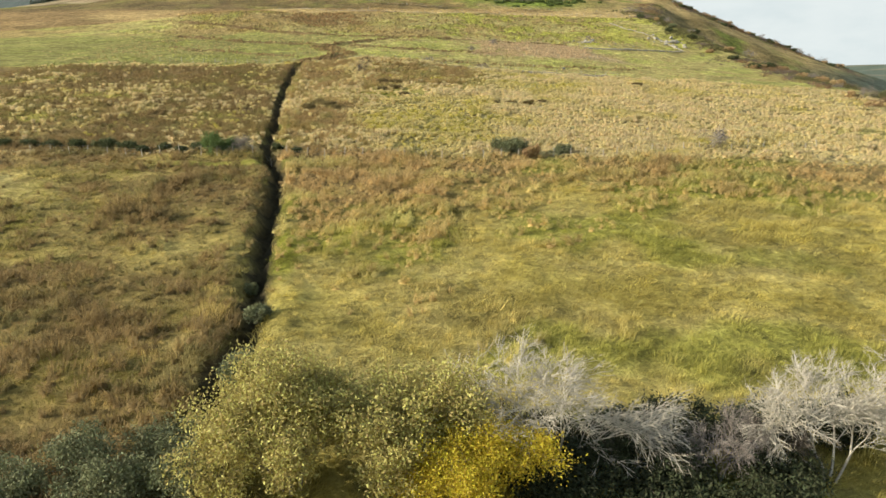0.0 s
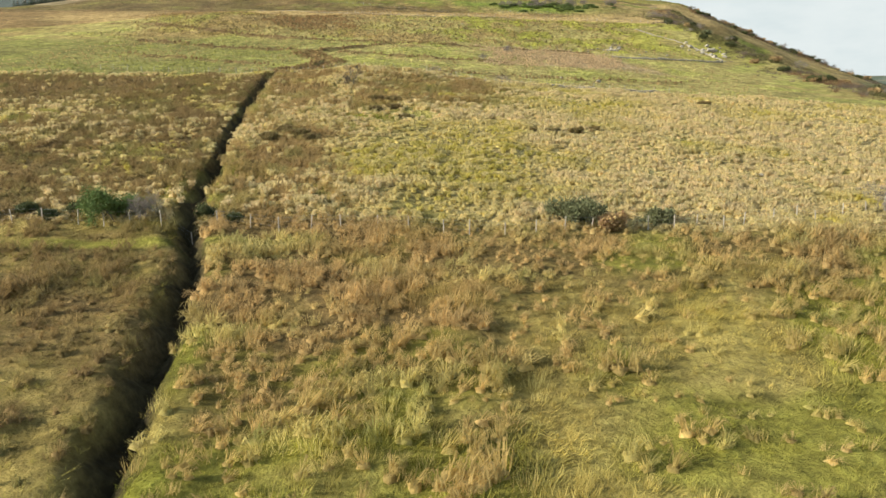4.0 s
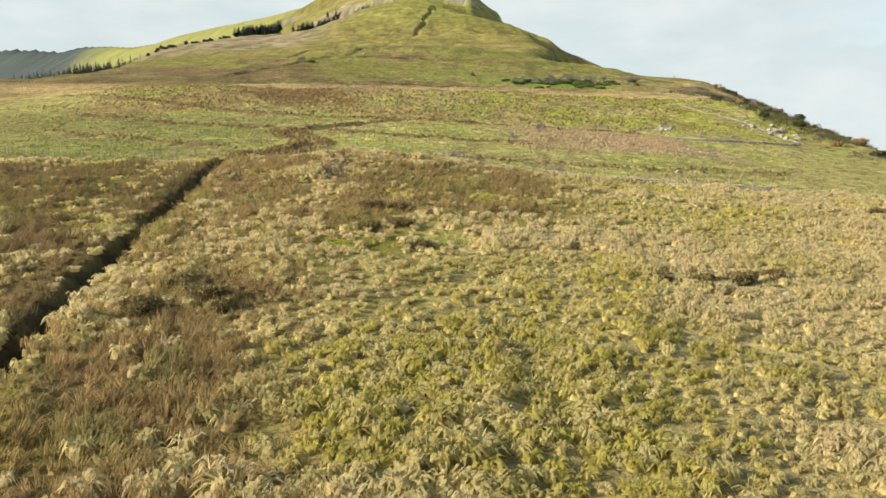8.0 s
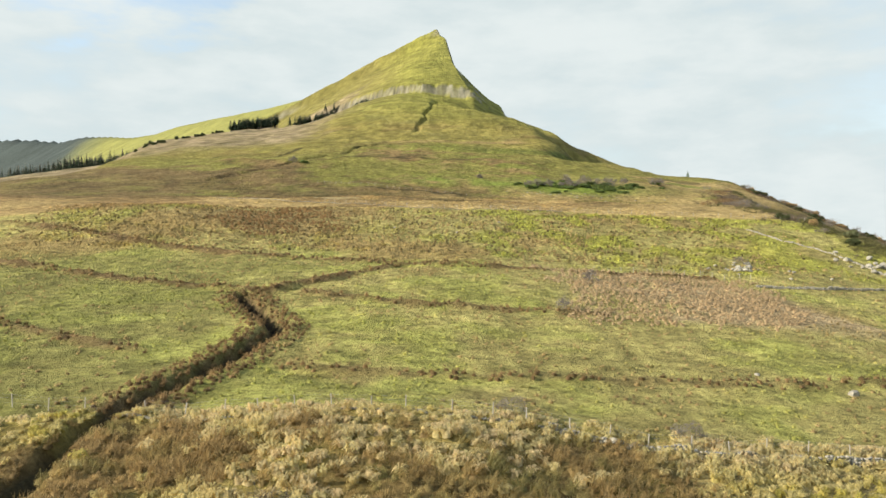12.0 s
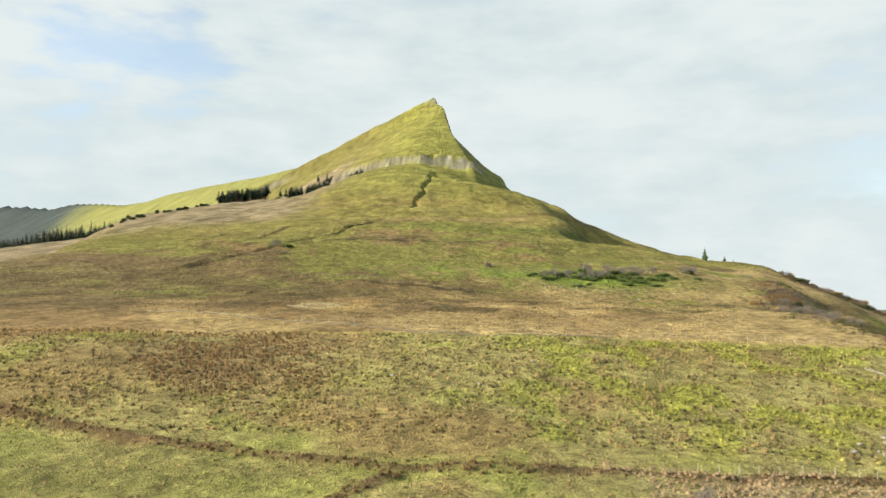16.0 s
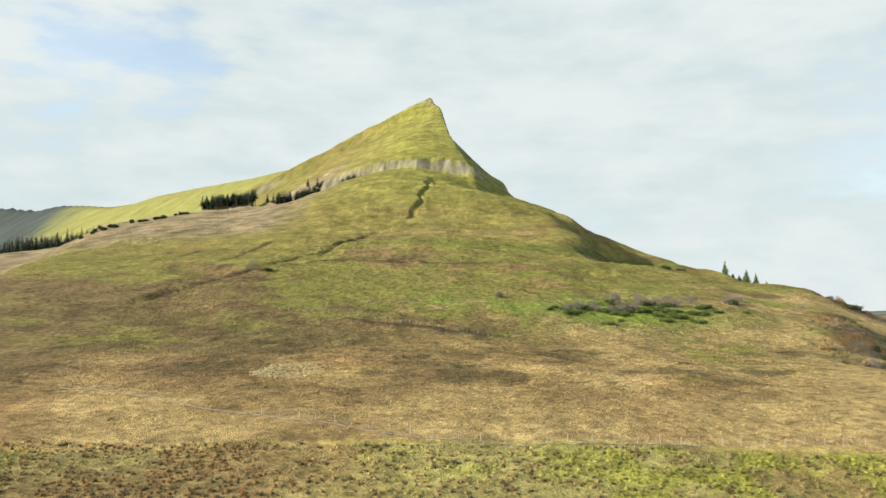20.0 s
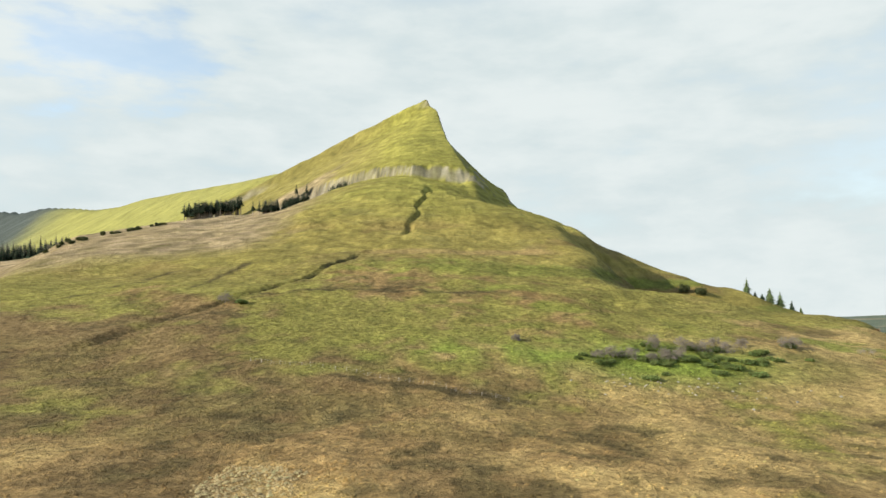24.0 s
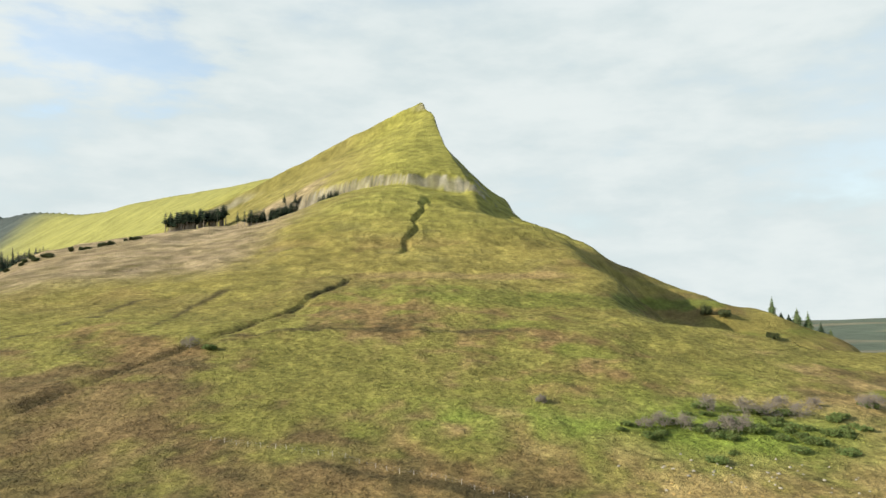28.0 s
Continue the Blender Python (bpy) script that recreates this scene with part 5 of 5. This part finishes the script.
for k in range(128):
    y = edge_rng.uniform(150, 570)
    x = float(curve(np.array(y), EDGE, 30)) + edge_rng.uniform(-8, 12)
    if k >= 56:
        x, y = edge_rng.uniform(185, 322), 620 - abs(edge_rng.gauss(0, 13)) + 4
    if k % 3 == 0:
        bare_tree(x, y, edge_rng.uniform(2.2, 4.2) * (1.0 if k < 56 else 1.25), "leafless grey thorn bush on the hill edge", GREY_TWIG, 500 + k, (0.15, 0, 0), 2, "shrub", "thorn_bush", "scrub along the hill edge", 1.0, 4, 4, 0.012, 9)
    else:
        bush(x, y, edge_rng.uniform(2.5, 5) * (1.0 if k < 56 else 1.5), edge_rng.uniform(1.2, 2.4), "dark heather and gorse scrub on the hill edge", (SCRUB, RUSTY, GORSE)[(k * 7) % 5 % 3], 500 + k, "scrub_bush", "bush", "scrub along the hill edge", 0.6, 0.3)


# ---- conifers ----
def conifer_shape(rng, step, tall, wide, bare):
    """Whorls of drooping branches, each a few ragged needle sprays, round a straight stem."""
    v, f = [], []
    z = tall * bare
    while z < tall * 0.98:
        r = wide * (1 - (z - tall * bare) / (tall * (1 - bare) + 0.01)) ** 0.85 * rng.uniform(0.75, 1.15) + 0.12
        n = 8
        a0 = rng.random() * 6.3
        for k in range(n):
            a = a0 + 2 * math.pi * k / n + rng.uniform(-0.2, 0.2)
            q = r * rng.uniform(0.7, 1.1)
            c, s = math.cos(a), math.sin(a)
            w = 0.32 * q + 0.08
            b = len(v)
            v += [(0.05 * c, 0.05 * s, z + 0.25 * q), (0.6 * q * c - w * s, 0.6 * q * s + w * c, z - 0.10 * q), (q * c, q * s, z - 0.22 * q), (0.6 * q * c + w * s, 0.6 * q * s - w * c, z - 0.10 * q)]
            f += [(b, b + 1, b + 2), (b, b + 2, b + 3)]
        z += tall * step * rng.uniform(0.8, 1.2)
    return np.array(v), np.array(f)


def conifer(x, y, tall, wide, mat, label, seed):
    rng = random.Random(seed)
    ob = thing("conifer_tree", x, y, label, "tree", "conifers on the skyline")
    part("trunk", tubes("trunk", [(Vector((0, 0, -0.3)), Vector((0, 0, tall * 0.97)), tall * 0.016, tall * 0.003, 0)], DARK_BARK, 6), ob)
    part("crown", raw_mesh("crown", *conifer_shape(rng, 0.048, tall, wide, 0.08), mat), ob)


for k, (x, y, h, w, m) in enumerate(((236, 872, 15, 4.8, LARCH), (242, 871, 6, 3.0, SPRUCE), (253, 870, 13, 5.6, LARCH), (261, 870, 15, 5.2, LARCH), (269, 868, 10, 3.8, SPRUCE), (276, 868, 7, 3.0, LARCH), (247, 870, 6, 3.0, SPRUCE))):
    conifer(x, y, h, w, m, "tall conifer standing alone on the skyline", 600 + k)
for k, (x, y, h) in enumerate(((176, 842, 6.5), (187, 838, 6.0), (206, 812, 5.0))):
    bush(x, y, 9.0, h, "round dark tree on the ridge", SCRUB, 620 + k, "round_tree", "tree", "trees on the ridge", 0.6, 0.55)


def plantation(name, label, spots, tall, bare, seed):
    """A block of close-grown conifers: dark crowns over bare grey stems."""
    rng = random.Random(seed)
    vs, fs, base, stems = [], [], 0, []
    for x, y in spots:
        h = tall * rng.uniform(0.8, 1.12)
        v, f = conifer_shape(rng, 0.075, h, h * 0.21, bare)
        z = float(height(x, y))
        vs.append(v + (x, y, z))
        fs.append(f + base)
        base += len(v)
        stems.append((Vector((x, y, z - 0.5)), Vector((x, y, z + h * 0.9)), h * 0.026, h * 0.008, 0))
    ob = tagged(new(name, raw_mesh(name, np.concatenate(vs), np.concatenate(fs), SPRUCE)), label, "wood", kind="stuff")
    tagged(new(name + "_stems", tubes(name + "_stems", stems, GREY_TWIG, 5)), "bare grey stems of the plantation edge", "wood", kind="stuff")
    return ob


wood = random.Random(23)
plantation("conifer_plantation", "dark conifer plantation left standing on the felled shoulder", [(-258 + wood.uniform(-30, 30), 1168 + wood.uniform(-10, 22)) for _ in range(130)], 25, 0.5, 701)
plantation("conifer_plantation", "strip of dark conifers under the crag", [(-186 + 48 * u + wood.gauss(0, 3), 1082 + 6 * u + wood.gauss(0, 6)) for u in [wood.random() ** 0.7 for _ in range(85)]], 17, 0.3, 702)
plantation("conifer_plantation", "small dark conifer stand beside the crag", [(-107 + 19 * u + wood.gauss(0, 2), 1040 + wood.gauss(0, 4)) for u in [wood.random() for _ in range(34)]], 11, 0.1, 703)
plantation("conifer_forest", "dark conifer forest on the valley floor", [(-440 - 200 * u + wood.gauss(0, 6), 1235 + 30 * u + wood.gauss(0, 24)) for u in [wood.random() for _ in range(600)]], 28, 0.1, 704)

for k, (x, y, h) in enumerate(((-240, 938, 3.0), (-252, 926, 3.6), (-256, 918, 2.8), (-271, 905, 3.4), (-283, 889, 3.0))):
    bush(x, y, h * 1.3, h, "dark round tree at the edge of the felled ground", SCRUB, 640 + k, "round_tree", "tree", "trees by the felled ground", 0.5, 0.5)
for k in range(16):
    u = wood.random()
    x, y = -232 - 68 * u + wood.gauss(0, 4), 952 - 88 * u + wood.gauss(0, 4)
    bush(x, y, wood.uniform(3, 8), wood.uniform(1.6, 3.4), "dark scrub along the foot of the felled ground", SCRUB, 650 + k, "scrub_bush", "bush", "scrub by the felled ground", 0.5, 0.45)

# ---- grasses last ----
field_grass()
bank_grass()
moor_grass()
edge_scrub()
